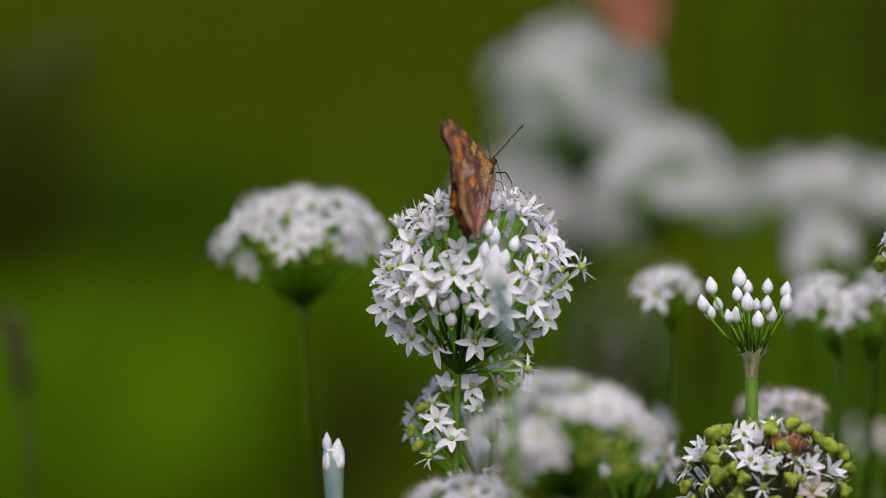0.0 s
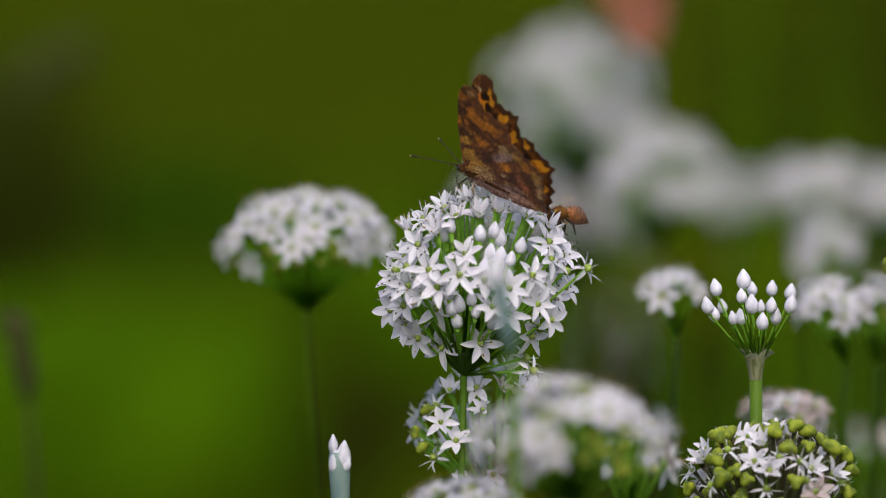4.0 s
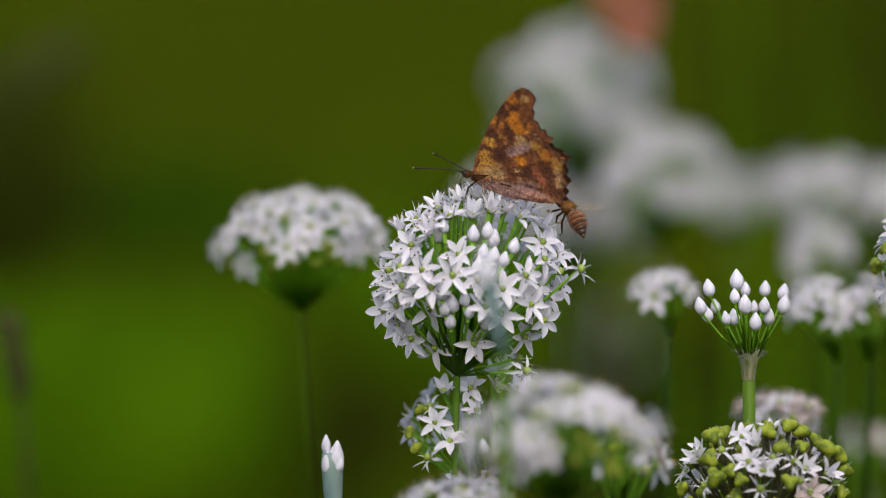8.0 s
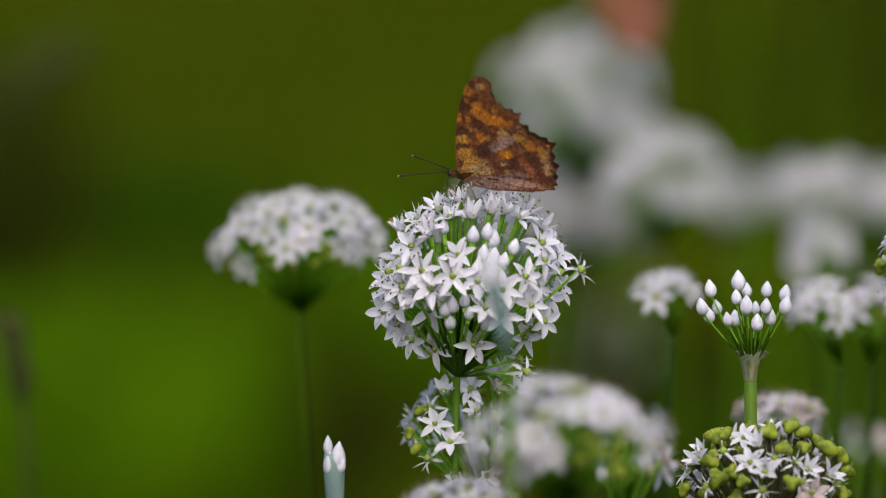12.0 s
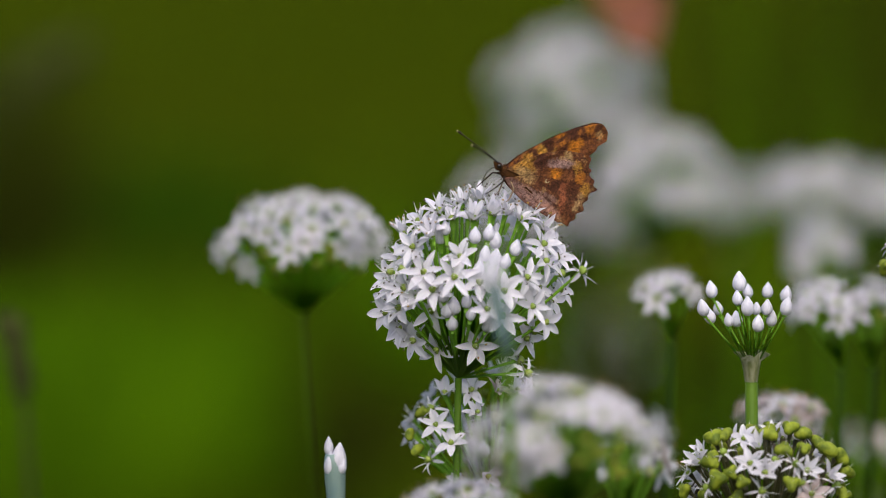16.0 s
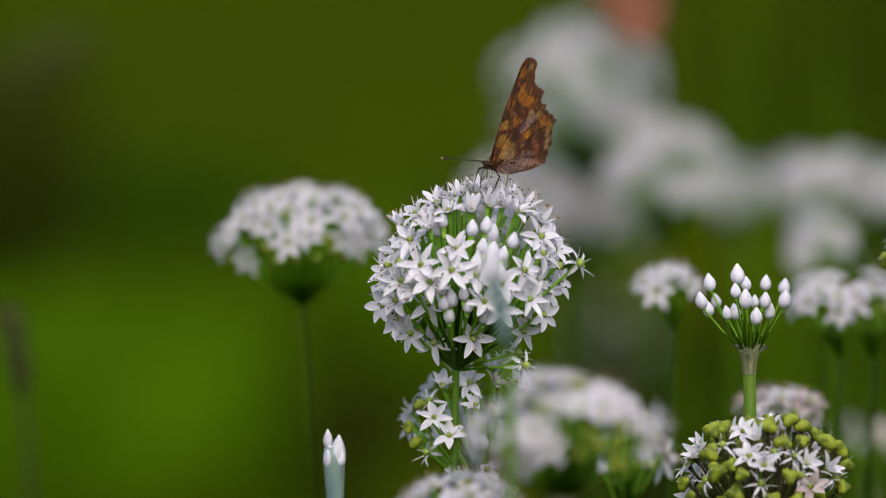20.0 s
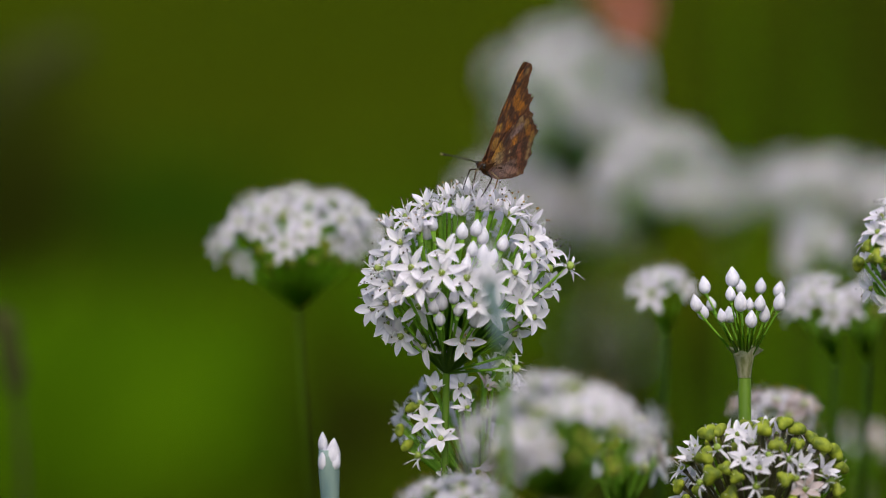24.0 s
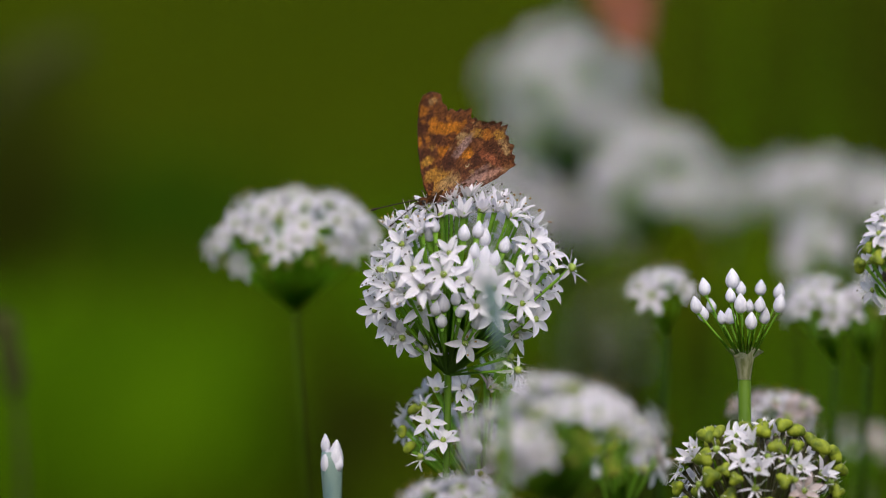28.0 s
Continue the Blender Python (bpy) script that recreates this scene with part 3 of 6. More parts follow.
NEAR_BUDS = [(-6.5, 14.1), (1.0, 11.6), (4.8, 12.9), (6.9, 12.4), (7.6, 9.5), (10.2, 8.7), (3.7, 7.8), (13.4, 11.8), (-0.9, -2.2), (-7.2, -3.7), (-4.7, -5.8), (-6.5, -8.1), (-5.1, -11.6), (0.3, -6.5), (4.8, -11.6), (-8.6, 14.7), (2.0, 4.2)]
main_flower = chive("round white garlic chive flower head in full bloom", (0.0066, 1.0652, 0.5209), (0.0240, 0.0215, 0.0202), (0.0034, 1.0632, 0.4949), 46, 1, gap=0.235, bloom=0.75, facing=0.75, fine=True, low=-0.55, size=0.99, ragged=0.06, droop=0.1, near=NEAR, near_top=NEAR_TOP, near_half=NEAR_HALF, near_spent=NEAR_SPENT, near_buds=NEAR_BUDS, stray=((0.0340, 1.0500, 0.5232), (0.0205, 1.0520, 0.4975), (0.0185, 1.0640, 0.4992)), radius=0.0009, bract=False)
LOWER = [(-7.3, 10.1), (-0.4, 11.4), (5.9, 11.0), (-9.4, 2.6), (-5.8, -2.0), (-3.0, -11.9), (3.5, -10.3), (7.9, 14.5), (15.2, 12.6), (11.5, 10.7), (1.3, 6.0)]
lower_flower = chive("white garlic chive head going to seed under the main bloom", (0.0074, 1.0765, 0.4802), (0.0175, 0.016, 0.0170), (0.0122, 1.0748, 0.4582), 30, 2, fine=True, low=-0.5, buds=0.05, pods=0.2, faded=0.04, near=LOWER, near_pods=((-15.2, -0.7), (-12.5, 4.7), (-13.3, -4.9), (5.6, 4.5)), near_spent=((-11.3, -7.0), (-10.9, 6.6)), gap=0.45, bloom=0.3, facing=0.1, loose=0.6, size=0.9, pod_size=0.9)
# flowers and pods on the near side of the seeding head
SEEDING = [(-17.6, 12.1), (-19.8, 5.6), (-16.8, 8.6), (-6.0, 14.8), (-4.9, 9.3), (-1.4, 7.3), (9.2, 7.8), (14.8, 6.0), (1.3, 17.2), (10.2, 2.1), (-2.8, 13.3)]
SEEDING_PODS = [(-13.8, 14.4), (-10.5, 14.9), (-13.3, 8.7), (-9.3, 7.0), (0.3, 15.6), (5.5, 15.6), (9.1, 14.8), (8.5, 12.2), (12.5, 13.6), (14.0, 10.7), (17.1, 9.3), (-25.1, 1.4), (19.4, 0.3), (-20.8, 8.6), (3.4, 12.1), (-12.1, 5.2), (-6.7, 4.8), (4.5, 4.3)]
right_flower = chive("garlic chive head with white flowers and green seed pods", (0.0810, 1.0528, 0.4669), (0.0215, 0.019, 0.0170), (0.0801, 1.0512, 0.4488), 84, 3, fine=True, low=-0.3, buds=0.0, pods=0.36, seeds=0.22, faded=0.12, ragged=0.08, size=0.88, near=SEEDING, near_pods=SEEDING_PODS, thin=PEDICEL_DULL, pod_size=1.10, fill="pod", bloom=0.12, gap=0.24, loose=0.5, near_spent=((-11.0, 11.0), (1.0, 10.5), (6.5, 9.5), (-15.0, 3.0), (-2.5, 3.0), (7.5, 4.8), (16.5, 3.4)))
EDGE = [(-5.0, 14.5), (-7.0, 12.6), (-9.3, 10.4), (-10.8, 7.0), (-6.5, 8.6), (-4.0, 11.0), (-8.0, 4.3), (-5.0, 2.9), (-2.0, 7.0), (-6.5, -11.0)]
EDGE_PODS = [(-13.6, -1.0), (-10.8, 0.4), (-3.6, 9.0), (-12.6, 3.0), (-7.6, -2.0)]
edge_flower = chive("garlic chive head with white flowers over plump green seed pods", (0.1232, 1.0509, 0.5257), (0.0148, 0.014, 0.0150), (0.1288, 1.0487, 0.5006), 40, 4, fine=True, low=-0.6, pods=0.3, buds=0, near=EDGE, near_pods=EDGE_PODS, pod_size=0.95, fill="seed", gap=0.36, size=0.85, ragged=0.08)
LEFT = [(12.5, 4.2), (13.5, -1.5), (-20.0, -0.7), (-14.7, 3.7), (-9.6, 2.4), (-20.5, -3.5), (-5.5, 10.7), (0.6, 12.1), (6.8, 11.4), (-2.3, 7.6), (4.2, 8.4), (11.5, 10.1), (-2.2, -1.8), (2.5, 0.1), (4.3, 3.6), (16.2, 5.6), (19.6, 1.8), (14.3, 8.0), (21.1, -2.9), (23.8, 1.0), (17.8, -3.7), (-13.4, -7.2), (-16.3, 0.1), (-8.5, 7.9)]
LEFT_PODS = [(-2.8, 4.9), (-17.1, -8.4), (-0.7, -7.3), (15.5, -8.0), (8.6, -1.9), (-5.4, -6.7), (5.5, -6.7), (-20.9, -8.2), (-10.0, -4.3), (12.2, -6.8), (9.0, -5.0), (-19.6, -6.0)]
left_flower = chive("flat-topped white garlic chive flower head, slightly blurred", (-0.0394, 1.1666, 0.5222), (0.0212, 0.0190, 0.0116), (-0.0386, 1.1649, 0.5006), 34, 5, ragged=0.25, rim=-0.1, low=-0.1, buds=0.03, pods=0.06, near=LEFT, near_pods=LEFT_PODS, gap=0.42, fill="pod", bloom=0.35, stem=STEM_OLIVE, radius=0.0007, lean=(0.004, 0.06), size=0.93, bract=False, thin=PEDICEL_SOFT)
FRONT = [(-12.0, -6.5), (-20.0, -2.5), (-5.5, -1.5), (13.5, 7.0), (8.4, 9.0), (-11.3, 9.1), (-6.6, 11.2), (-1.4, 12.1), (5.4, 11.6), (10.9, 10.0), (-13.9, 6.4), (-8.2, 2.0), (-14.0, 0.3), (-18.7, 1.3), (-9.5, -2.4), (-17.1, -5.4), (-3.7, 7.0), (2.1, 6.6), (6.7, 6.1), (16.6, 4.1), (21.6, 0.4), (18.0, -2.3)]
FRONT_PODS = [(1.7, 11.2), (-3.1, 0.2), (3.4, 0.8), (6.6, -1.9), (-14.0, -2.8), (2.1, -4.5), (-6.9, 6.0), (12.5, 2.3), (10.0, -5.6)]
front_flower = chive("white garlic chive head in front of the main bloom, blurred", (0.0284, 0.9521, 0.4942), (0.0203, 0.0163, 0.0123), (0.0271, 0.9507, 0.4775), 46, 23, low=0.05, buds=0.05, pods=0.08, ragged=0.3, near=FRONT, near_pods=FRONT_PODS, gap=0.45, fill="floret", size=0.98, faded=0.02)
front_side_flower = chive("half-withered garlic chive head with green pods, blurred", (0.0452, 1.0039, 0.4822), (0.0089, 0.0099, 0.0089), (0.0431, 1.0083, 0.4640), 20, 61, low=-0.6, buds=0.05, pods=0.62, faded=0.15, ragged=0.3, size=0.99)
bottom_flower = chive("white garlic chive head at the front, blurred", (0.0035, 0.9953, 0.4653), (0.0146, 0.0128, 0.0115), (0.0035, 0.9942, 0.4526), 44, 7, low=-0.2, faded=0.12, pods=0.04, size=0.99)
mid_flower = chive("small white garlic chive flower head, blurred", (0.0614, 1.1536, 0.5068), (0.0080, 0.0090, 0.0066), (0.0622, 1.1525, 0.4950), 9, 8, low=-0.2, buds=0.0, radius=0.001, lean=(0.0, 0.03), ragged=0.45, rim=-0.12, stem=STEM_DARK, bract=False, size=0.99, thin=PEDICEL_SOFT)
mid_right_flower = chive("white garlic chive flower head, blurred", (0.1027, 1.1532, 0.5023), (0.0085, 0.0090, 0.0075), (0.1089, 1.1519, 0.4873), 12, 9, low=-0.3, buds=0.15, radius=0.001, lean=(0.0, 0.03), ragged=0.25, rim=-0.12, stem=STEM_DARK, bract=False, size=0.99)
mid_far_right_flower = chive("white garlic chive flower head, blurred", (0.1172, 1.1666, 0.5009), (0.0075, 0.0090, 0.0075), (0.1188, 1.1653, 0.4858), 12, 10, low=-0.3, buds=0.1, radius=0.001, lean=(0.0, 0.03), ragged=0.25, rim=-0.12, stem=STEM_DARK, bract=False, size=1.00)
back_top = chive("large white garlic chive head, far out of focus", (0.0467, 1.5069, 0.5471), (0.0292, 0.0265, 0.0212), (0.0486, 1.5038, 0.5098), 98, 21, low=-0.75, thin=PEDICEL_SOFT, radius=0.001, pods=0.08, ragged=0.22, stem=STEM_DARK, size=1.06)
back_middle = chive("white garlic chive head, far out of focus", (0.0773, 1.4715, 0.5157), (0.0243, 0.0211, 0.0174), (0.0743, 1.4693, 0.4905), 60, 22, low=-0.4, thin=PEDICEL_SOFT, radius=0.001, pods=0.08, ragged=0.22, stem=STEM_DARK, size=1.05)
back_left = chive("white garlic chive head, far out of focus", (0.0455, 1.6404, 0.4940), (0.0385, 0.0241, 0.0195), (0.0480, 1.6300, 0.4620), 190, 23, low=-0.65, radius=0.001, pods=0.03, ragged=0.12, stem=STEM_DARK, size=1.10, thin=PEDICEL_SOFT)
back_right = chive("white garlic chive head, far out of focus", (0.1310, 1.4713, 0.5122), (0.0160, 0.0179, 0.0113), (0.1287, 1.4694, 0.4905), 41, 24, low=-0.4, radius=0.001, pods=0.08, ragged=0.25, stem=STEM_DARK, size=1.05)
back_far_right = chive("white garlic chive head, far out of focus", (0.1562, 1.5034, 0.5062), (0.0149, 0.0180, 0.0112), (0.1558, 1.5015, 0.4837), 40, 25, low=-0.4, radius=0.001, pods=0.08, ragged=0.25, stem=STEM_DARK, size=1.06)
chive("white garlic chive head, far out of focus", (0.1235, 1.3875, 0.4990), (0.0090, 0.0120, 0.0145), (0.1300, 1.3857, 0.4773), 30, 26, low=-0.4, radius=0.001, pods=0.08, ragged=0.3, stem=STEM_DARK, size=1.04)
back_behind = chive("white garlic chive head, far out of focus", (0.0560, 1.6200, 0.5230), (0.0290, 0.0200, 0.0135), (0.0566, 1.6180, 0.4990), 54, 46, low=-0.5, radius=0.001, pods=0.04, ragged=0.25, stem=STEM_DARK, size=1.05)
back_between = chive("white garlic chive head, far out of focus", (0.1180, 1.7200, 0.4905), (0.0200, 0.0170, 0.0100), (0.1180, 1.7180, 0.4718), 30, 45, low=-0.4, radius=0.001, pods=0.08, ragged=0.3, stem=STEM_DARK, size=1.0)
chive("pale garlic chive head deep among the stems", (0.0891, 2.2872, 0.3720), (0.0171, 0.0171, 0.0197), (0.0891, 2.2840, 0.3351), 9, 27, low=-0.5, buds=0.1, pods=0.45, size=1.31, thin=PEDICEL_DULL)
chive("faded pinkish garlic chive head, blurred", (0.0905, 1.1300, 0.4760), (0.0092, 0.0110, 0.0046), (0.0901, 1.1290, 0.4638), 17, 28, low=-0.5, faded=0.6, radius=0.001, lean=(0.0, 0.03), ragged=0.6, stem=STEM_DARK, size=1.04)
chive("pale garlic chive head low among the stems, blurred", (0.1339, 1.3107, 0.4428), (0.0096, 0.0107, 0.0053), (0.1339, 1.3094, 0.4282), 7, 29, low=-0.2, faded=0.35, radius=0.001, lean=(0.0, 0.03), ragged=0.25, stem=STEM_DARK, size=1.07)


def closed_bud(label, tip, thick, length, tips, seed, group="garlic chives", stem=STEM_BLUE, radius=0.0012, tilt=0.001):
    """A stalk that ends in a still closed, pointed flower bud in its torn sheath."""
    r = random.Random(seed)
    base = Vector((tip[0] + tilt * 2 + 0.002, tip[1], 0))
    root = thing("garlic_chive_bud", Matrix.Translation(base), label, "flower bud", group)
    top = Vector(tip) - base
    low = top - Vector((-tilt, 0, length))
    part("stem", stem_mesh(low, radius, (0.003, 0), stem), root)
    prof = [(0, 0.62), (0.3, 0.74), (0.6, 0.86), (0.8, 0.98), (0.92, 1.0), (1.0, 0.86)]
    part("sheath", Shape().tube([low.lerp(low.lerp(top, 0.86), u) for u, _ in prof], [thick * 0.5 * w for _, w in prof], 0, 12).mesh("sheath", STEM_BLUE), root, None, "blue-green sheath")
    for i, (x, z, s, long) in enumerate(tips):
        m = aim(top + Vector((x, -0.0004 * i, z - 0.0050 * s * long)), (x * 60 + 0.05, -0.1, 1), r.random(), s) @ Matrix.Diagonal((1, 1, long, 1))
        part("bud", BUD_MESH, root, m, "white bud tip")
    return root


small_bud = closed_bud("closed garlic chive bud with white tips on a blue-green stalk", (-0.0280, 1.0440, 0.4828), 0.0054, 0.034, [(-0.0012, -0.0006, 0.62, 1.5), (0.0008, -0.0022, 1.08, 1.4), (-0.0008, -0.0044, 0.85, 1.4), (0.0016, -0.0052, 0.7, 1.3)], 41)
veil_bud = closed_bud("closed garlic chive bud before the main bloom, blurred", (0.0092, 0.9350, 0.5389), 0.0042, 0.0240, [(0.0004, 0.0, 1.0, 1.45), (0.0016, -0.0026, 0.95, 1.35), (-0.0004, -0.0036, 0.8, 1.3)], 42, stem=STEM, radius=0.0009, tilt=0.0047)


def bud_cluster(label, joint, seed):
    """A young head: plump white buds on short upright stalks above a torn bract."""
    r = random.Random(seed)
    base = Vector((joint[0], joint[1], 0))
    root = thing("garlic_chive", Matrix.Translation(base), label, "flower", "garlic chives")
    j = Vector(joint) - base
    part("stem", stem_mesh(j, 0.0016, (0.002, 0.0), STEM_FRESH), root)
    part("bract", spathe_mesh(j, 0.0016, 0.0054, 0.0013, r), root, None, "torn papery bract")
    ring = [(-1.6, 17.8, 1.12), (-8.9, 15.4, 0.98), (-11.9, 11.6, 0.98), (-7.0, 10.5, 0.80), (-9.6, 8.8, 0.95), (-2.4, 14.2, 0.85), (1.2, 15.2, 0.80), (0.2, 11.6, 1.1), (-4.2, 7.5, 0.78), (-2.0, 7.4, 0.92),
            (3.0, 7.0, 1.0), (6.6, 15.2, 0.88), (5.6, 11.4, 0.9), (7.0, 8.0, 0.92), (11.6, 14.2, 0.92), (10.6, 11.8, 1.05), (3.4, 10.6, 0.72)]
    for i, (x, z, s) in enumerate(ring):
        p = j + Vector((x * 0.90 - 1.6, math.sin(i * 2.4) * 6.5, z * 0.90 + 1.7)) * MM
        way = (p - j).normalized() * 0.35 + Vector((0, 0, 0.75))
        add_knob(root, r, "bud", BUD_MESH, p, way, j + Vector((x * 0.15 * MM, math.sin(i * 2.4) * 1.0 * MM, -0.4 * MM)), s * 0.86, PEDICEL_THIN)
    return root


bud_flower = bud_cluster("young garlic chive head of plump closed white buds", (0.0780, 1.0637, 0.4992), 43)

# ---- butterflies ----
CHORD, SPAN = 0.93, 1.08
FORE = [(2.6, -0.8), (3.3, 3.0), (3.2, 7.0), (2.6, 12.6), (1.2, 18.4), (-0.9, 23.2), (-2.8, 24.9), (-5.2, 25.0), (-7.2, 23.9), (-7.4, 21.4), (-8.6, 19.0), (-11.6, 17.4), (-15.2, 16.4), (-15.0, 14.0), (-16.4, 11.0), (-17.6, 8.0), (-12, 3.0), (-4, -0.6)]
HIND = [(2.4, 0.2), (0.4, 3.6), (-3.5, 7.6), (-9.0, 11.6), (-14.4, 13.4), (-17.0, 12.6), (-18.6, 11.0), (-20.8, 10.2), (-24.4, 8.4), (-23.8, 6.2), (-24.2, 4.2), (-25.0, 2.4), (-24.2, 0.8), (-24.6, -2.4), (-18.3, -3.5), (-8.3, -3.9), (-1.9, -3.0), (1.6, -1.8)]


def outline(points, teeth, n):
    """A closed run of even steps along the wing's edge, with small teeth on its outer margin."""
    pts = [Vector((*p, 0)) for p in points]
    lens = [0]
    for a, b in zip(pts, pts[1:]):
        lens.append(lens[-1] + (b - a).length)
    out = []
    for i in range(n):
        s = lens[-1] * i / (n - 1)
        k = max(j for j in range(len(pts) - 1) if lens[j] <= s)
        p = pts[k].lerp(pts[k + 1], (s - lens[k]) / max(1e-6, lens[k + 1] - lens[k]))
        u = s / lens[-1]
        if teeth[0] < u < teeth[1]:
            p = p * (1 + 0.018 * math.sin(u * 150) + 0.012 * noise.noise((u * 60, 0, 0)))
        out.append(p)
    return out


def blend3(a, b, k):
    k = min(1.0, max(0.0, k))
    return [x + (y - x) * k for x, y in zip(a, b)]


def step(x, a, b):
    return min(1.0, max(0.0, (x - a) / (b - a)))


ORANGE, AMBER_YELLOW, DARK, RUST = (0.78, 0.23, 0.006), (0.82, 0.36, 0.016), (0.018, 0.007, 0.003), (0.11, 0.030, 0.006)
BROWN, DEEP, TAN, OCHRE, MAUVE = (0.175, 0.062, 0.024), (0.070, 0.025, 0.015), (0.41, 0.25, 0.11), (0.52, 0.178, 0.018), (0.31, 0.185, 0.165)
GOLD, ORANGE_RED, PINK_BROWN = (0.46, 0.225, 0.038), (0.27, 0.085, 0.040), (0.37, 0.19, 0.14)
FORE_SPOTS = [(-0.6, 20.2, 1.5, 1.2), (-0.2, 15.0, 1.6, 1.9), (0.6, 9.6, 1.3, 1.2), (-1.6, 9.2, 1.1, 1.0), (-5.6, 16.8, 0.9, 1.1), (-7.6, 14.2, 1.0, 1.1), (-7.0, 9.6, 1.3, 1.4), (-10.6, 10.8, 1.2, 1.3), (-11.6, 6.6, 1.1, 1.1), (-4.6, 19.6, 1.2, 0.8)]
HIND_SPOTS = [(-7.6, 8.4, 1.5, 1.3), (-11.6, 5.2, 1.2, 1.4), (-8.8, 1.4, 1.2, 1.5), (-14.8, 9.2, 1.1, 1.0), (-15.6, 3.6, 1.0, 1.2)]


def upper_colour(x, y, edge, spots, fore):
    w = noise.noise((x * 0.5, y * 0.5, 3.0))
    c = blend3(ORANGE, AMBER_YELLOW, 0.5 + 0.9 * w)
    r = math.hypot(x, y)
    c = blend3(RUST, c, step(r + 1.5 * w, 3.5, 9 if fore else 14))
    c = blend3(c, RUST, step(edge + 0.03 * w, 0.72, 0.82) * 0.9)
    lun = math.sin(math.atan2(y, -x + 3) * 24)
    if 0.80 < edge < 0.92 and lun > 0.0:
        c = blend3(c, AMBER_YELLOW, 0.85)
    elif 0.72 < edge < 0.86 and lun < -0.2:
        c = blend3(c, DARK, 0.8)
    c = blend3(c, (0.055, 0.020, 0.007), step(edge + 0.02 * w, 0.90, 0.94) * 0.9)
    if fore:
        c = blend3(c, (0.09, 0.032, 0.010), step(y + 1.5 * w, 20.2, 22.0) * 0.85)
        c = blend3(c, DARK, 0.75 * step(x + 0.4 * w, 1.6, 2.3) * step(y, 2, 6))
        if 0.5 < math.hypot((x + 2.2) / 1.3, (y - 21.0) / 0.7) < 1.0:
            c = blend3(c, (0.6, 0.5, 0.3), 0.8)
    for sx, sy, a, b in spots:
        k = math.hypot((x - sx) / (a * 1.35), (y - sy) / (b * 1.35)) + 0.35 * noise.noise((x * 0.9, y * 0.9, 8.0))
        c = blend3(DARK, c, step(k, 0.85, 1.1))
    return c


# patches of the closed wing: x, y, half-length, half-width, turn, colour, strength
FORE_PATCHES = [
    (-6.5, 14.6, 4.6, 1.5, 20, OCHRE, 0.95), (-10.5, 13.4, 2.2, 1.3, 30, OCHRE, 0.8), (-3.6, 17.2, 1.6, 1.5, 0, OCHRE, 0.8), (2.0, 14.2, 1.0, 1.5, 0, OCHRE, 0.8), (1.0, 8.9, 1.9, 1.0, -10, GOLD, 0.95),
    (-0.6, 21.8, 2.0, 1.3, 20, OCHRE, 0.6), (-4.8, 22.6, 1.6, 0.9, 20, TAN, 0.6), (0.6, 5.0, 2.2, 1.6, 0, GOLD, 0.8), (-1.2, 11.6, 1.0, 0.8, 0, GOLD, 0.6), (-4.6, 9.6, 1.9, 1.2, 30, OCHRE, 0.7),
    (1.4, 17.4, 2.3, 1.7, 25, DEEP, 0.9), (-3.1, 13.0, 1.9, 1.0, 20, DEEP, 0.85), (1.1, 11.0, 2.1, 0.9, -8, DEEP, 0.9), (0.0, 7.1, 1.6, 0.6, -10, DEEP, 0.8), (-8.2, 12.2, 1.6, 0.9, 25, DEEP, 0.75),
    (-2.0, 19.6, 2.0, 0.8, 10, DEEP, 0.75), (-6.0, 18.6, 1.8, 1.6, 40, BROWN, 0.9), (-11.8, 15.8, 3.0, 0.9, 25, DEEP, 0.6), (-12.6, 11.4, 2.6, 1.2, 50, BROWN, 0.8)]
HIND_PATCHES = [
    (-0.5, 3.4, 4.2, 2.6, 20, GOLD, 0.85), (-3.4, 1.6, 3.4, 1.4, 0, TAN, 0.8), (-11.6, 10.6, 2.4, 1.2, 25, TAN, 0.8), (-15.6, 9.8, 2.0, 1.4, 30, GOLD, 0.85), (-18.4, 8.6, 1.6, 1.3, 30, OCHRE, 0.6),
    (-10.6, 8.5, 4.0, 1.25, -24, MAUVE, 0.95), (-5.4, 6.4, 2.2, 1.5, 30, DEEP, 0.92), (-11.0, 5.7, 2.1, 1.4, -10, OCHRE, 0.95), (-8.2, 4.6, 1.6, 1.1, 0, BROWN, 0.8), (-14.0, 3.5, 2.6, 1.3, -20, DEEP, 0.85),
    (-17.2, 2.4, 4.6, 1.15, 52, ORANGE_RED, 0.95), (-14.6, 6.6, 1.6, 1.1, 0, BROWN, 0.8), (-19.8, 3.6, 2.6, 1.0, 75, DEEP, 0.8), (-21.6, 6.8, 2.0, 1.2, 40, GOLD, 0.8), (-22.6, 3.4, 2.0, 1.1, 80, TAN, 0.85),
    (-21.8, -0.8, 2.2, 1.1, 40, BROWN, 0.8), (-8.0, -1.8, 8.5, 1.6, 0, MAUVE, 0.7), (-12.5, -0.4, 4.0, 1.2, -8, MAUVE, 0.6), (-16.0, -2.0, 4.0, 1.2, 0, PINK_BROWN, 0.8)]


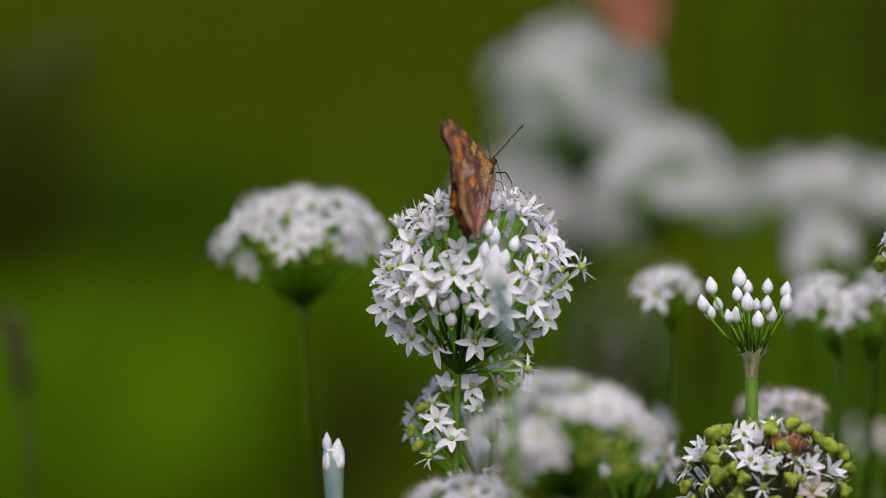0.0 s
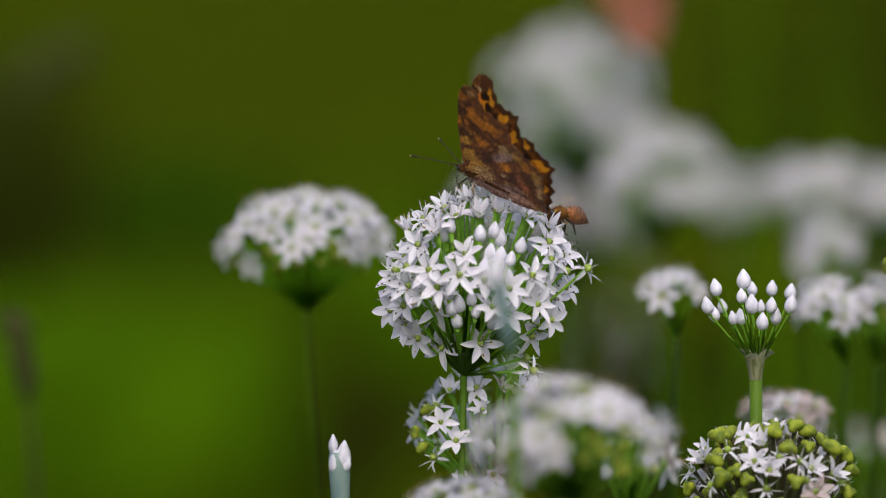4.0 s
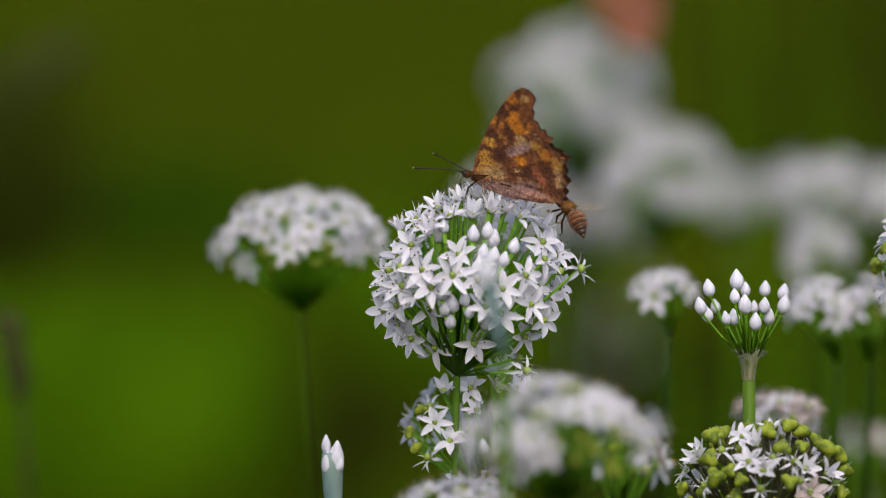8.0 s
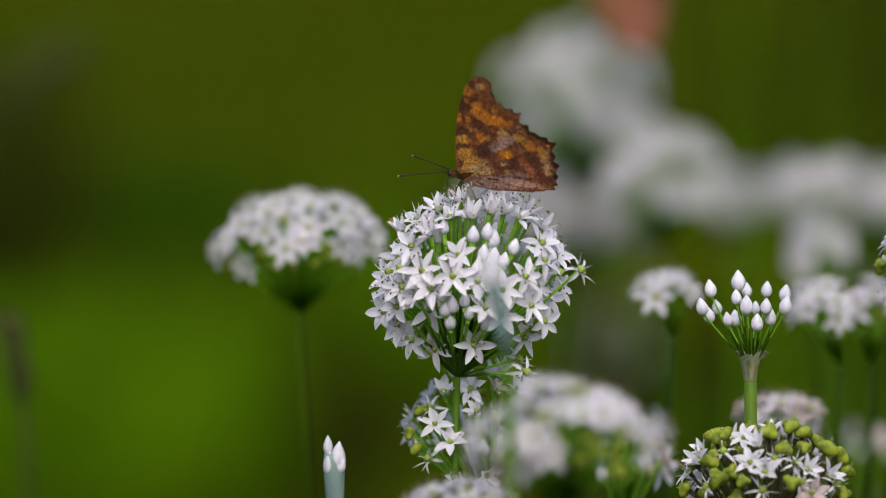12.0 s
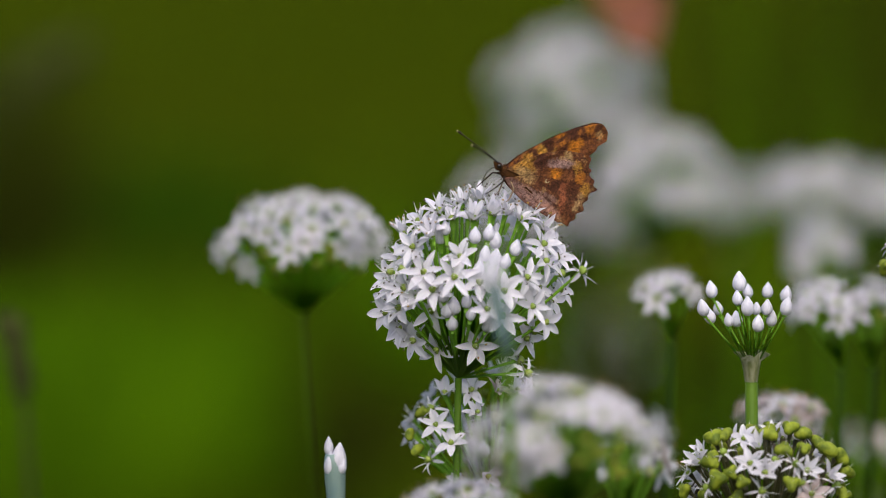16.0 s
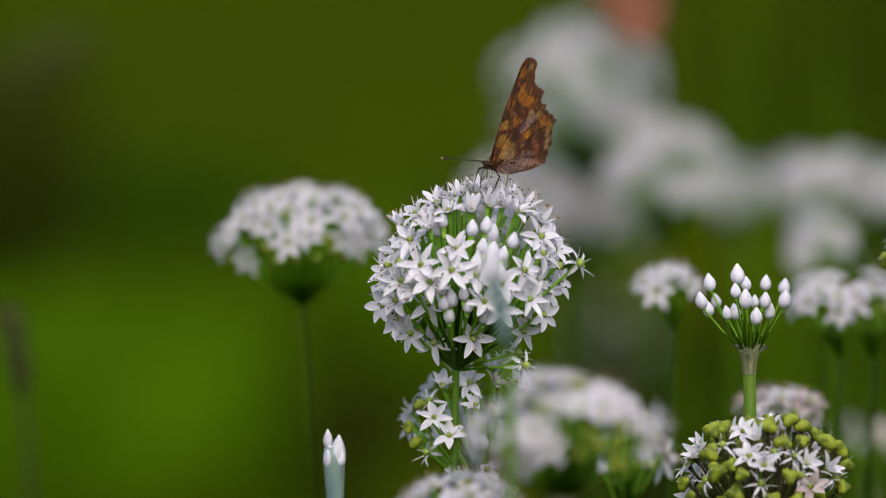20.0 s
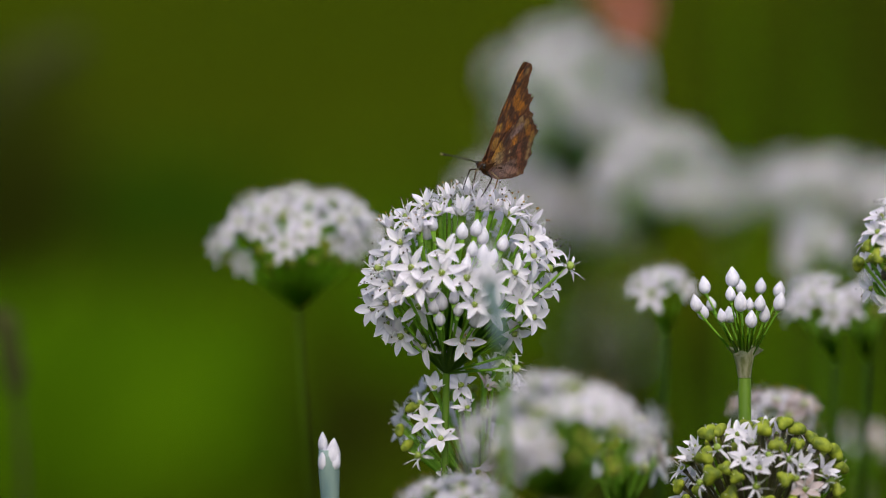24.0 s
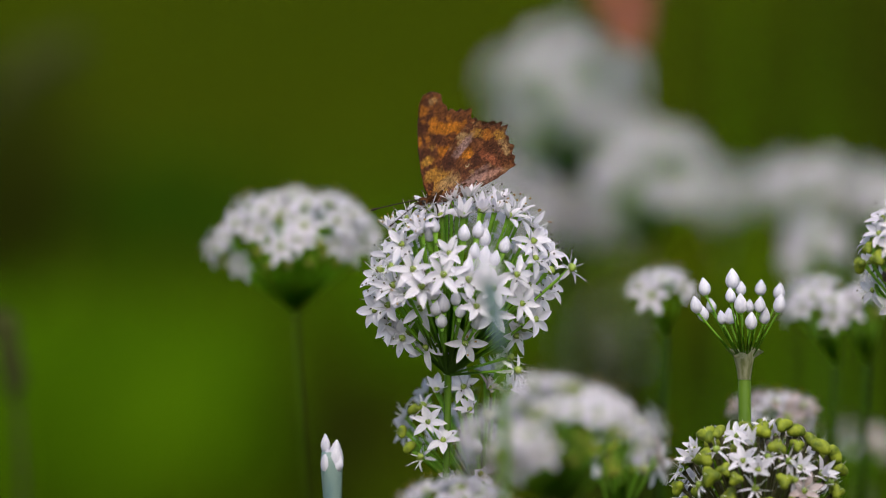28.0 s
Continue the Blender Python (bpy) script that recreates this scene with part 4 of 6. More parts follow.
def under_colour(x, y, edge, spots, fore):
    """Patches like dead leaf, dark, ochre, gold and mauve, under veins and fine cross-lines."""
    w = noise.noise((x * 0.30, y * 0.30, 1.0))
    q = noise.noise((x * 0.9, y * 0.9, 5.0))
    f = noise.noise((x * 3.2, y * 3.2, 9.0))
    g = noise.noise((x * 1.7, y * 1.7, 14.0))
    r = math.hypot(x + 1, y)
    u = math.atan2(y, -x + 2.5) * (8.5 if fore else 6.5) + 0.34 * g
    v = r / (2.0 if fore else 1.5) + 0.7 * w + 0.45 * g
    h = noise.cell((x / 1.5 + 0.5 * g, y / 1.5 + 0.6 * q, 2.0 if fore else 7.0)) * 0.6 + 0.2 + 0.3 * q
    c = blend3(BROWN, OCHRE if fore else TAN, step(h, 0.40, 0.8) * 0.55)
    c = blend3(c, DEEP, step(0.3 - h, 0.0, 0.12) * 0.6)
    for px, py, a, b, turn, colour, k in (FORE_PATCHES if fore else HIND_PATCHES):
        dx, dy = x - px + 0.9 * q + 0.5 * g, y - py + 0.8 * w + 0.5 * g
        if abs(dx) + abs(dy) > a * 2.2 + 1:
            continue
        cs, sn = math.cos(math.radians(turn)), math.sin(math.radians(turn))
        d = math.hypot((dx * cs + dy * sn) / a, (dy * cs - dx * sn) / b)
        c = blend3(c, colour, step(1.3 - d - 0.25 * f, 0.0, 0.5) * k)
    if fore:
        c = blend3(c, BROWN, step(edge, 0.90, 0.96) * 0.8)
    else:
        c = blend3(c, DEEP, step(math.sin(edge * 46 + 4 * g), 0.6, 0.95) * step(edge, 0.78, 0.84) * 0.5)
        if abs(math.hypot(x + 10.4, y - 3.5) - 0.55) < 0.14 and y < 3.6:
            c = [0.42, 0.34, 0.2]
        c = blend3(c, DEEP, step(edge, 0.965, 0.985) * 0.6)
    vein = abs(u - math.floor(u) - 0.5)
    c = blend3(c, DEEP, step(vein, 0.40, 0.475) * (0.5 if fore else 0.85) * step(r, 1, 5))
    ring = abs(v - math.floor(v) - 0.5)
    c = blend3(c, DEEP, step(ring, 0.39, 0.47) * (0.15 if fore else 0.6 if y < 5 else 0.25))
    stripe = math.sin(r * 7.5 + 5 * g)
    chip = noise.cell((x / 0.75 + 0.6 * f, y / 0.62 + 0.6 * g, 4.0))
    return [max(0.004, k * (1.42 + 0.55 * f + 0.14 * stripe + 0.45 * chip)) for k in c]


def pale_colour(x, y, edge, spots, fore):
    return [0.72, 0.74, 0.66] if edge < 0.93 else [0.5, 0.5, 0.45]


def wing_mesh(name, points, teeth, spots, side, fore, up=upper_colour, under=under_colour, mats=None, fine=260):
    """Upper face, under face and rim of one wing. x forward, y outwards (times side), z up."""
    edge, rings = outline(points, teeth, fine), fine // 4
    n = len(edge)
    hub = Vector((-1.0, 1.2, 0)) if fore else Vector((-2.5, 0.8, 0))
    verts, faces, fm, cols = [], [], [], []
    for face in (0, 1):
        for i in range(rings + 1):
            s = i / rings
            for k, p in enumerate(edge):
                v = hub.lerp(p, s)
                u = k / (n - 1)
                e = s * (0.78 + 0.22 * step(u, teeth[0] - 0.1, teeth[0]) * step(1 - u, 0.94 - teeth[1], 1.0 - teeth[1]))
                z = (0.05 if face == 0 else -0.05) + 0.35 * math.sin(v.length * 0.14) + 0.10 * math.sin(math.atan2(v.y, v.x) * 22) * s
                verts.append((v.x * MM * CHORD, v.y * side * MM * SPAN, z * MM))
                cols += [*(up if face == 0 else under)(v.x, v.y, e, spots, fore), 1.0]
    off = (rings + 1) * n
    for face in (0, 1):
        for i in range(rings):
            for k in range(n - 1):
                a = face * off + i * n + k
                q = (a, a + n, a + n + 1, a + 1)
                faces.append(q if (face == 0) == (side < 0) else q[::-1])
                fm.append(face)
    for k in range(n - 1):
        a = rings * n + k
        faces.append((a, a + 1, a + 1 + off, a + off))
        fm.append(1)
    me = mesh_of(name, verts, faces, mats or [WING_UP, WING_UNDER], fm)
    attr = me.color_attributes.new("pattern", "FLOAT_COLOR", "POINT")
    attr.data.foreach_set("color", cols)
    return me


FORE_TEETH, HIND_TEETH = (0.46, 0.80), (0.34, 0.72)
WINGS = {("fore", s): wing_mesh("forewing", FORE, FORE_TEETH, FORE_SPOTS, s, True, fine=400) for s in (1, -1)}
WINGS.update({("hind", s): wing_mesh("hindwing", HIND, HIND_TEETH, HIND_SPOTS, s, False, fine=400) for s in (1, -1)})


def wing_pose(side, fore, opened, sweep):
    """Opened 0: flat; 90: folded above the back. Sweep turns the tip backwards in the wing's plane."""
    m = pose(0, side * (0.75 if fore else 1.0) * MM, 0.6 * MM, side * opened, 0, 0)
    return m @ pose(0, 0, (0.20 if fore else -0.15) * MM, 0, 0, side * sweep)


def butterfly(label, m, wings=WINGS, fur=FUR):
    root = thing("butterfly", m, label, "butterfly", "butterflies")
    thorax = Shape().ball((0, 0, 0), (3.4 * MM, 1.1 * MM, 1.85 * MM), 0, 9, 12, lambda x, y, z: (x, y * (1 + 0.05 * math.sin(9 * x)), z))
    r = random.Random(3)
    for i in range(90):
        d = Vector((r.uniform(-1, 1) * 3.2, r.uniform(-1, 1) * 1.4, r.uniform(-1.6, 1.6)))
        p = Vector((d.x, d.y, d.z)).normalized()
        s = Vector((p.x * 3.3, p.y * 1.0, p.z * 1.7)) * MM
        thorax.tube([s, s + Vector((p.x - 0.4, p.y, p.z)) * 1.1 * MM], [0.10 * MM, 0.02 * MM], 0, 3, False)
    part("thorax", thorax.mesh("thorax", fur), root, None, "hairy brown thorax")
    ab = [(-2.5, 0.85), (-4.5, 1.0), (-7, 0.95), (-9.5, 0.8), (-11.5, 0.65), (-12.8, 0.2)]
    pts, rad = [], []
    for i in range(21):
        u = i / 20 * (len(ab) - 1)
        k = min(int(u), len(ab) - 2)
        x, w = [a + (b - a) * (u - k) for a, b in zip(ab[k], ab[k + 1])]
        pts.append((x * MM, 0, (-0.3 - 0.02 * (x + 2.5) ** 2 * 0.4) * MM))
        rad.append(w * MM * (1 + (0.06 if i % 3 == 0 else 0)))
    part("abdomen", Shape().tube(pts, rad, 0, 10).mesh("abdomen", fur), root)
    head = part("head", Shape().ball((4.2 * MM, 0, 0.1 * MM), (1.2 * MM, 1.15 * MM, 1.1 * MM), 0, 7, 10).tube([(5.0 * MM, 0, 0), (6.2 * MM, 0, 0.5 * MM)], [0.6 * MM, 0.15 * MM], 0, 6).mesh("head", fur), root)
    for s in (1, -1):
        part("eye", Shape().ball((4.5 * MM, s * 0.85 * MM, 0.3 * MM), (0.65 * MM, 0.5 * MM, 0.65 * MM), 0, 7, 9).mesh("eye", EYE_DARK), head)
        a, z = (0.35, 0.0) if s > 0 else (0.5, 0.02)
        tip = Vector((4.8 + 13.0 * math.cos(a), s * 13.0 * math.sin(a), 0.8 + 12 * z)) * MM
        start = Vector((4.8, s * 0.4, 0.8)) * MM
        line = [start.lerp(tip, u) + Vector((0, 0, 0.15 * MM * math.sin(math.pi * u))) for u in (0, 0.25, 0.5, 0.75, 0.86, 0.9, 0.94, 0.98, 1)]
        ant = part("antenna", Shape().tube(line, [k * MM for k in (0.17, 0.15, 0.14, 0.14, 0.17, 0.28, 0.32, 0.28, 0.08)], 0, 7).mesh("antenna", LEG), head)
        part("antenna_tip", Shape().ball(line[-1], (0.24 * MM, 0.22 * MM, 0.22 * MM), 0, 5, 7).mesh("antenna_tip", CLUB_TIP), ant)
    part("proboscis", Shape().tube([(5.0 * MM, 0, -0.5 * MM), (6.0 * MM, 0, -2.2 * MM), (5.6 * MM, 0, -4.6 * MM), (4.6 * MM, 0, -6.4 * MM)], [0.12 * MM] * 4, 0, 5).mesh("proboscis", LEG), head)
    for s in (1, -1):
        for x0, x1 in ((1.6, 3.2), (-0.8, -2.4)):
            part("leg", Shape().tube([(x0 * MM, s * 1.0 * MM, -1.2 * MM), ((x0 + x1) * 0.5 * MM, s * 3.2 * MM, -2.2 * MM), (x1 * MM, s * 3.0 * MM, -5.2 * MM), ((x1 + 0.8) * MM, s * 2.6 * MM, -7.4 * MM)], [0.26 * MM, 0.22 * MM, 0.16 * MM, 0.1 * MM], 0, 5).mesh("leg", LEG_TAN if x0 < 0 else LEG), root)
    made = {}
    for fore in (True, False):
        for s in (1, -1):
            key = ("fore" if fore else "hind", s)
            made[key] = part("forewing" if fore else "hindwing", wings[key], root, wing_pose(s, fore, 90, 0))
    return root, made


main_butterfly, main_wings = butterfly("orange-brown comma butterfly with ragged wings on the white flower head", pose(0.007, 1.0656, 0.5453, 0, 0, 158))
visitor, visitor_wings = butterfly("orange spotted comma butterfly in flight", pose(1.0, 1.25, 0.65))
second_visitor, second_wings = butterfly("orange-brown comma butterfly fluttering over the flowers", pose(-1.0, 1.08, 0.65))


def pink_colour(x, y, edge, spots, fore):
    c = blend3((0.25, 0.088, 0.074), (0.29, 0.110, 0.035), 0.5 + 0.9 * noise.noise((x * 0.2, y * 0.2, 2.0)))
    return blend3(c, (0.3, 0.14, 0.06), step(edge, 0.92, 0.97))


PINK = {(k, s): wing_mesh("forewing" if k == "fore" else "hindwing", FORE if k == "fore" else HIND, FORE_TEETH if k == "fore" else HIND_TEETH, FORE_SPOTS if k == "fore" else HIND_SPOTS, s, k == "fore", upper_colour, pink_colour, None, 110) for k in ("fore", "hind") for s in (1, -1)}
resting_butterfly, resting_wings = butterfly("pinkish-brown butterfly resting on a far flower head", pose(0.1, 1.4, 0.6), PINK)


def rust_colour(x, y, edge, spots, fore):
    return blend3((0.44, 0.135, 0.008), (0.26, 0.07, 0.006), 0.5 + 0.9 * noise.noise((x * 0.25, y * 0.25, 6.0)))


RUSTY = {(k, s): wing_mesh("forewing" if k == "fore" else "hindwing", FORE if k == "fore" else HIND, FORE_TEETH if k == "fore" else HIND_TEETH, FORE_SPOTS if k == "fore" else HIND_SPOTS, s, k == "fore", rust_colour, under_colour, None, 110) for k in ("fore", "hind") for s in (1, -1)}
far_butterfly, far_wings = butterfly("rusty orange butterfly fluttering far out of focus", pose(0.1, 1.45, 0.8), RUSTY)

PALE = {(k, s): wing_mesh("forewing" if k == "fore" else "hindwing", FORE if k == "fore" else HIND, (2, 3), (), s, k == "fore", pale_colour, pale_colour, [WING_PALE, WING_PALE], 90) for k in ("fore", "hind") for s in (1, -1)}
pale_butterfly, pale_wings = butterfly("pale whitish butterfly in flight, far out of focus", pose(0.5, 1.6, 0.6), PALE)
far_butterfly.scale = (1.02, 1.02, 1.02)
resting_butterfly.scale = (1.06, 1.06, 1.06)

# ---- honeybees ----


def bee_wing_mesh(length, width, side):
    verts, faces, n = [], [], 14
    for i in range(n + 1):
        u = i / n
        w = width * math.sin(math.pi * (0.06 + 0.9 * u)) ** 0.7 * (0.55 + 0.45 * u)
        verts += [((-u * length * 0.25 - w * k) * MM, side * u * length * MM, (0.2 + (0.15 if k == 0.5 else 0)) * MM * u) for k in (0, 0.5, 1)]
    for i in range(n):
        for k in (0, 1):
            j = i * 3 + k
            faces.append((j, j + 3, j + 4, j + 1))
    return mesh_of("wing", verts, faces, [BEE_WING])


BEE_WINGS = {(i, s): bee_wing_mesh(*size, s) for i, size in enumerate(((9.0, 3.0), (6.4, 2.4))) for s in (1, -1)}


def bee_wing_pose(i, s, lift=24.0, sweep=38.0):
    return pose((0.6 - 1.3 * i) * MM, s * 1.3 * MM, 1.4 * MM, s * lift, 0, s * (sweep + 10 * i))


def honeybee(label, m):
    root, wings = thing("honeybee", m, label, "bee", "honeybees"), {}
    sh = Shape().ball((0, 0, 0), (2.3 * MM, 2.0 * MM, 1.9 * MM), 0, 8, 11)
    r = random.Random(9)
    for i in range(110):
        p = Vector((r.gauss(0, 1), r.gauss(0, 1), r.gauss(0, 1))).normalized()
        s = Vector((p.x * 2.2, p.y * 1.9, p.z * 1.8)) * MM
        sh.tube([s, s + p * 0.7 * MM], [0.09 * MM, 0.02 * MM], 0, 3, False)
    part("thorax", sh.mesh("thorax", FUR_GOLD), root, None, "golden furry thorax")
    head = part("head", Shape().ball((3.1 * MM, 0, -0.4 * MM), (1.1 * MM, 1.6 * MM, 1.6 * MM), 0, 7, 10).mesh("head", FUR), root)
    for s in (1, -1):
        part("eye", Shape().ball((3.2 * MM, s * 1.2 * MM, -0.2 * MM), (0.75 * MM, 0.6 * MM, 1.2 * MM), 0, 7, 9).mesh("eye", EYE_DARK), head)
        part("antenna", Shape().tube([(4.0 * MM, s * 0.4 * MM, 0.2 * MM), (4.8 * MM, s * 1.0 * MM, 1.0 * MM), (6.4 * MM, s * 1.6 * MM, 0.2 * MM)], [0.14 * MM, 0.13 * MM, 0.12 * MM], 0, 5).mesh("antenna", LEG), head)
    prof = [(-1.8, 0.7), (-2.6, 1.7), (-3.9, 2.15), (-5.2, 2.2), (-6.5, 1.95), (-7.7, 1.4), (-8.8, 0.7), (-9.5, 0.15)]
    droop = lambda x: -0.035 * (x + 1.8) ** 2
    for i in range(7):
        (x0, r0), (x1, r1) = prof[i], prof[i + 1]
        share = (0.95, 0.92, 0.78, 0.5, 0.35, 1, 1)[i]
        k = x0 + (x1 - x0) * share
        rk = r0 + (r1 - r0) * share
        if i < 5:
            band = Shape().tube([(x0 * MM, 0, droop(x0) * MM), (k * MM, 0, droop(k) * MM)], [r0 * 1.03 * MM, rk * 1.04 * MM], 0, 12)
            for _ in range(46 - 6 * i):
                w, u = r.random() * 6.28, r.random()
                d = Vector((0, math.cos(w), math.sin(w)))
                foot = Vector((x0 + (x1 - x0) * u, 0, droop(x0))) * MM + d * (r0 + (r1 - r0) * u) * MM
                band.tube([foot, foot + (d * 0.45 + Vector((-0.55, 0, 0))) * MM], [0.08 * MM, 0.02 * MM], 0, 3, False)
            part("abdomen_band", band.mesh("abdomen_band", AMBER), root)
            part("abdomen_band", Shape().tube([(k * MM, 0, droop(k) * MM), (x1 * MM, 0, droop(x1) * MM)], [rk * MM, r1 * MM], 0, 12).mesh("abdomen_band", BAND_DARK), root)
        else:
            part("abdomen_band", Shape().tube([(x0 * MM, 0, droop(x0) * MM), (x1 * MM, 0, droop(x1) * MM)], [r0 * MM, r1 * MM], 0, 12).mesh("abdomen_band", BAND_DARK), root)
    for s in (1, -1):
        for i in range(2):
            wings[i, s] = part("wing", BEE_WINGS[i, s], root, bee_wing_pose(i, s))
        for i, (x0, x1, z) in enumerate(((1.2, 2.6, -4.2), (0, -0.4, -4.6), (-1.2, -4.0, -5.2))):
            part("leg", Shape().tube([(x0 * MM, s * 1.2 * MM, -1.3 * MM), ((x0 + x1) / 2 * MM, s * 2.6 * MM, -2.4 * MM), (x1 * MM, s * 2.2 * MM, z * MM)], [0.3 * MM, 0.34 * MM, 0.14 * MM], 0, 6).mesh("leg", LEG), root)
    return root, wings


bee, bee_wings = honeybee("golden-brown honeybee with banded abdomen visiting the flower heads", pose(0, 1.06, 0.5))
second_bee, second_bee_wings = honeybee("golden-brown honeybee flying among the buds", pose(1, 1.06, 0.5))
third_bee, third_bee_wings = honeybee("golden-brown honeybee at the main flower head", pose(-1, 1.06, 0.5))

# ---- what moves ----
MAIN_ROWS = [
    (0, 0.0111, 1.0552, 0.5463, -11.4, -38.2, 73),
    (0.8, 0.0131, 1.0554, 0.5473, -3.4, -32.5, 71.7),
    (1.6, 0.0127, 1.0554, 0.5473, -4, -31.2, 72.7),
    (2, 0.0123, 1.0556, 0.5482, -11.7, -22.9, 80.3),
    (2.3, 0.0121, 1.0555, 0.5461, -17.2, -13.9, 89.3),
    (2.5, 0.012, 1.0554, 0.5454, -14.3, -24.5, 96.2),
    (2.6, 0.0104, 1.0554, 0.546, -16.4, -33.5, 107.1),
    (2.7, 0.0104, 1.0553, 0.5461, -20.3, -37.7, 115.4),
    (2.8, 0.0107, 1.0552, 0.546, -20.3, -47.2, 114.9),
    (3, 0.0091, 1.0556, 0.5501, -34.4, -45.2, 130.2),
    (3.2, 0.0112, 1.0555, 0.5483, -32.3, -35.1, 119.7),
    (3.4, 0.0095, 1.0556, 0.5483, -29.7, -30.2, 128.2),
    (3.5, 0.0061, 1.0556, 0.5476, -25, -19.2, 143.4),
    (5.5, 0.0095, 1.0555, 0.546, -19.9, -17.7, 149.5),
    (6, 0.0095, 1.0555, 0.5462, -23.1, -17.6, 150.1),
    (6.5, 0.0087, 1.0555, 0.5463, -24.7, -14.6, 148.7),
    (7, 0.0083, 1.0556, 0.5465, -24.6, -6.4, 164.4),
    (7.5, 0.0085, 1.0556, 0.546, -21, -1.4, 166.3),
    (8, 0.0102, 1.0556, 0.5459, -16.3, -9.3, 157.8),
    (8.5, 0.01, 1.0556, 0.5462, -16.1, -9, 157.4),
    (9, 0.009, 1.0556, 0.5467, -14.9, -8.8, 158),
    (9.3, 0.0081, 1.0556, 0.5461, -23.1, -3.8, 162.3),
    (9.5, 0.0049, 1.0558, 0.5453, -0.7, 15, 157.1),
    (9.7, 0.0058, 1.0558, 0.5465, -24.3, 3.6, 167.3),
    (10, 0.007, 1.0557, 0.5461, -25.5, 0.4, 162),
    (10.5, 0.0073, 1.0556, 0.546, -24.5, -0.5, 165.4),
    (11, 0.0071, 1.0556, 0.5459, -23.8, -1.7, 167.7),
    (11.5, 0.0067, 1.0557, 0.5466, -24.8, -2.1, 165.7),
    (13.5, 0.006, 1.0557, 0.5471, -19.5, -2.2, 162.1),
    (14, 0.0064, 1.0558, 0.5476, -18.4, -4.6, 161.5),
    (14.4, 0.0081, 1.0556, 0.5463, -1.6, -5.1, 155.1),
    (14.5, 0.0152, 1.0556, 0.5486, 12.9, -24.3, 132.1),
    (14.7, 0.0118, 1.0557, 0.5482, 21.2, -14.1, 129.7),
    (15, 0.0162, 1.0556, 0.5495, 11.5, -37, 145.6),
    (15.5, 0.016, 1.0555, 0.5482, -12.7, -33.7, 220.1),
    (16, 0.0164, 1.0554, 0.5471, -20.4, -31.4, 215.6),
    (17, 0.0181, 1.0553, 0.5474, -18, -38.9, 206.2),
    (18, 0.0175, 1.0554, 0.5471, -21.2, -38.3, 215.2),
    (18.4, 0.0176, 1.0554, 0.5473, -15.4, -39, 217.2),
    (18.8, 0.0108, 1.0559, 0.5473, 1.5, 5.4, 204.5),
    (19, 0.0106, 1.0559, 0.547, -5.9, 7.1, 214.2),
    (19.2, 0.0118, 1.0559, 0.5471, -12.4, 7.3, 232.1),
    (19.5, 0.0125, 1.056, 0.5483, -13, 5.1, 231.3),
    (20, 0.0133, 1.0559, 0.5481, -17, 2.9, 237.4),
    (20.5, 0.0152, 1.0559, 0.5473, -17.8, 4.2, 240),
    (21, 0.0147, 1.0558, 0.5472, -20.8, 0.8, 241.6),
    (21.5, 0.0168, 1.0558, 0.5475, -23.1, -0.7, 241.3),
    (23.5, 0.013, 1.0558, 0.5482, -19.5, -2.5, 246.3),
    (24.5, 0.0122, 1.0558, 0.5482, -17.7, -2.8, 246.8),
    (25, 0.0117, 1.0558, 0.5483, -16.2, -2.2, 248.5),
    (25.5, 0.0111, 1.0558, 0.5476, -13.3, 2, 251),
    (25.9, 0.011, 1.0558, 0.5466, -8.5, 7.1, 249.2),
    (26, 0.0105, 1.0559, 0.5462, -8.1, 10.1, 245.1),
    (26.1, 0.0077, 1.0559, 0.5472, 1, 7.7, 233.4),
    (26.2, 0.007, 1.056, 0.5475, -3, 10.9, 224.6),
    (26.5, 0.0053, 1.0558, 0.5437, -2.1, 24.1, 210.9),
    (26.7, 0.0046, 1.0557, 0.5412, -9.6, 31.5, 205.4),
    (27, 0.0022, 1.0556, 0.541, -22.3, 27.4, 204.9),
    (27.5, 0.0015, 1.0556, 0.5414, -22.6, 27.3, 207.8),
    (28, 0.0001, 1.0556, 0.5414, -17.2, 23.5, 205.3),
]
MAIN_SWEEP = [
    (0, 13.9), (0.8, 10.8), (1.6, 12), (2, 9.5), (2.3, 3.6), (2.5, -5.4), (2.6, -16.4), (2.7, -23.4), (2.8, -23.8), (3, -21.9),
    (3.2, -30.9), (3.4, -25.5), (3.5, -17.5), (5.5, -1.2), (6, 0.4), (6.5, 1.1), (7, -0.4), (7.5, 2), (8, 15), (8.5, 16.1),
    (9, 16.5), (9.3, -5.4), (9.5, -8.8), (9.7, -1.9), (10, -0.7), (10.5, -1.5), (11, -1.7), (11.5, 2.2), (13.5, -2.3), (14, -0.9),
    (14.4, 5.4), (14.5, 11.5), (14.7, 15.6), (15, 16.7), (15.5, 21.1), (16, 24.6), (17, 26.1), (18, 24.5), (18.4, 24.8), (18.8, 4.1),
    (19, 3.8), (19.2, 2.8), (19.5, 2.2), (20, 2.1), (20.5, 1.9), (21, 1.8), (21.5, 1.7), (23.5, 0.3), (24.5, -0), (25, -0.2),
    (25.5, 0.4), (25.9, 0.4), (26, -0.1), (26.1, -0.5), (26.2, -0.4), (26.5, -4.8), (26.7, -3.5), (27, 2.3), (27.5, -1.2), (28, 1.6),
]
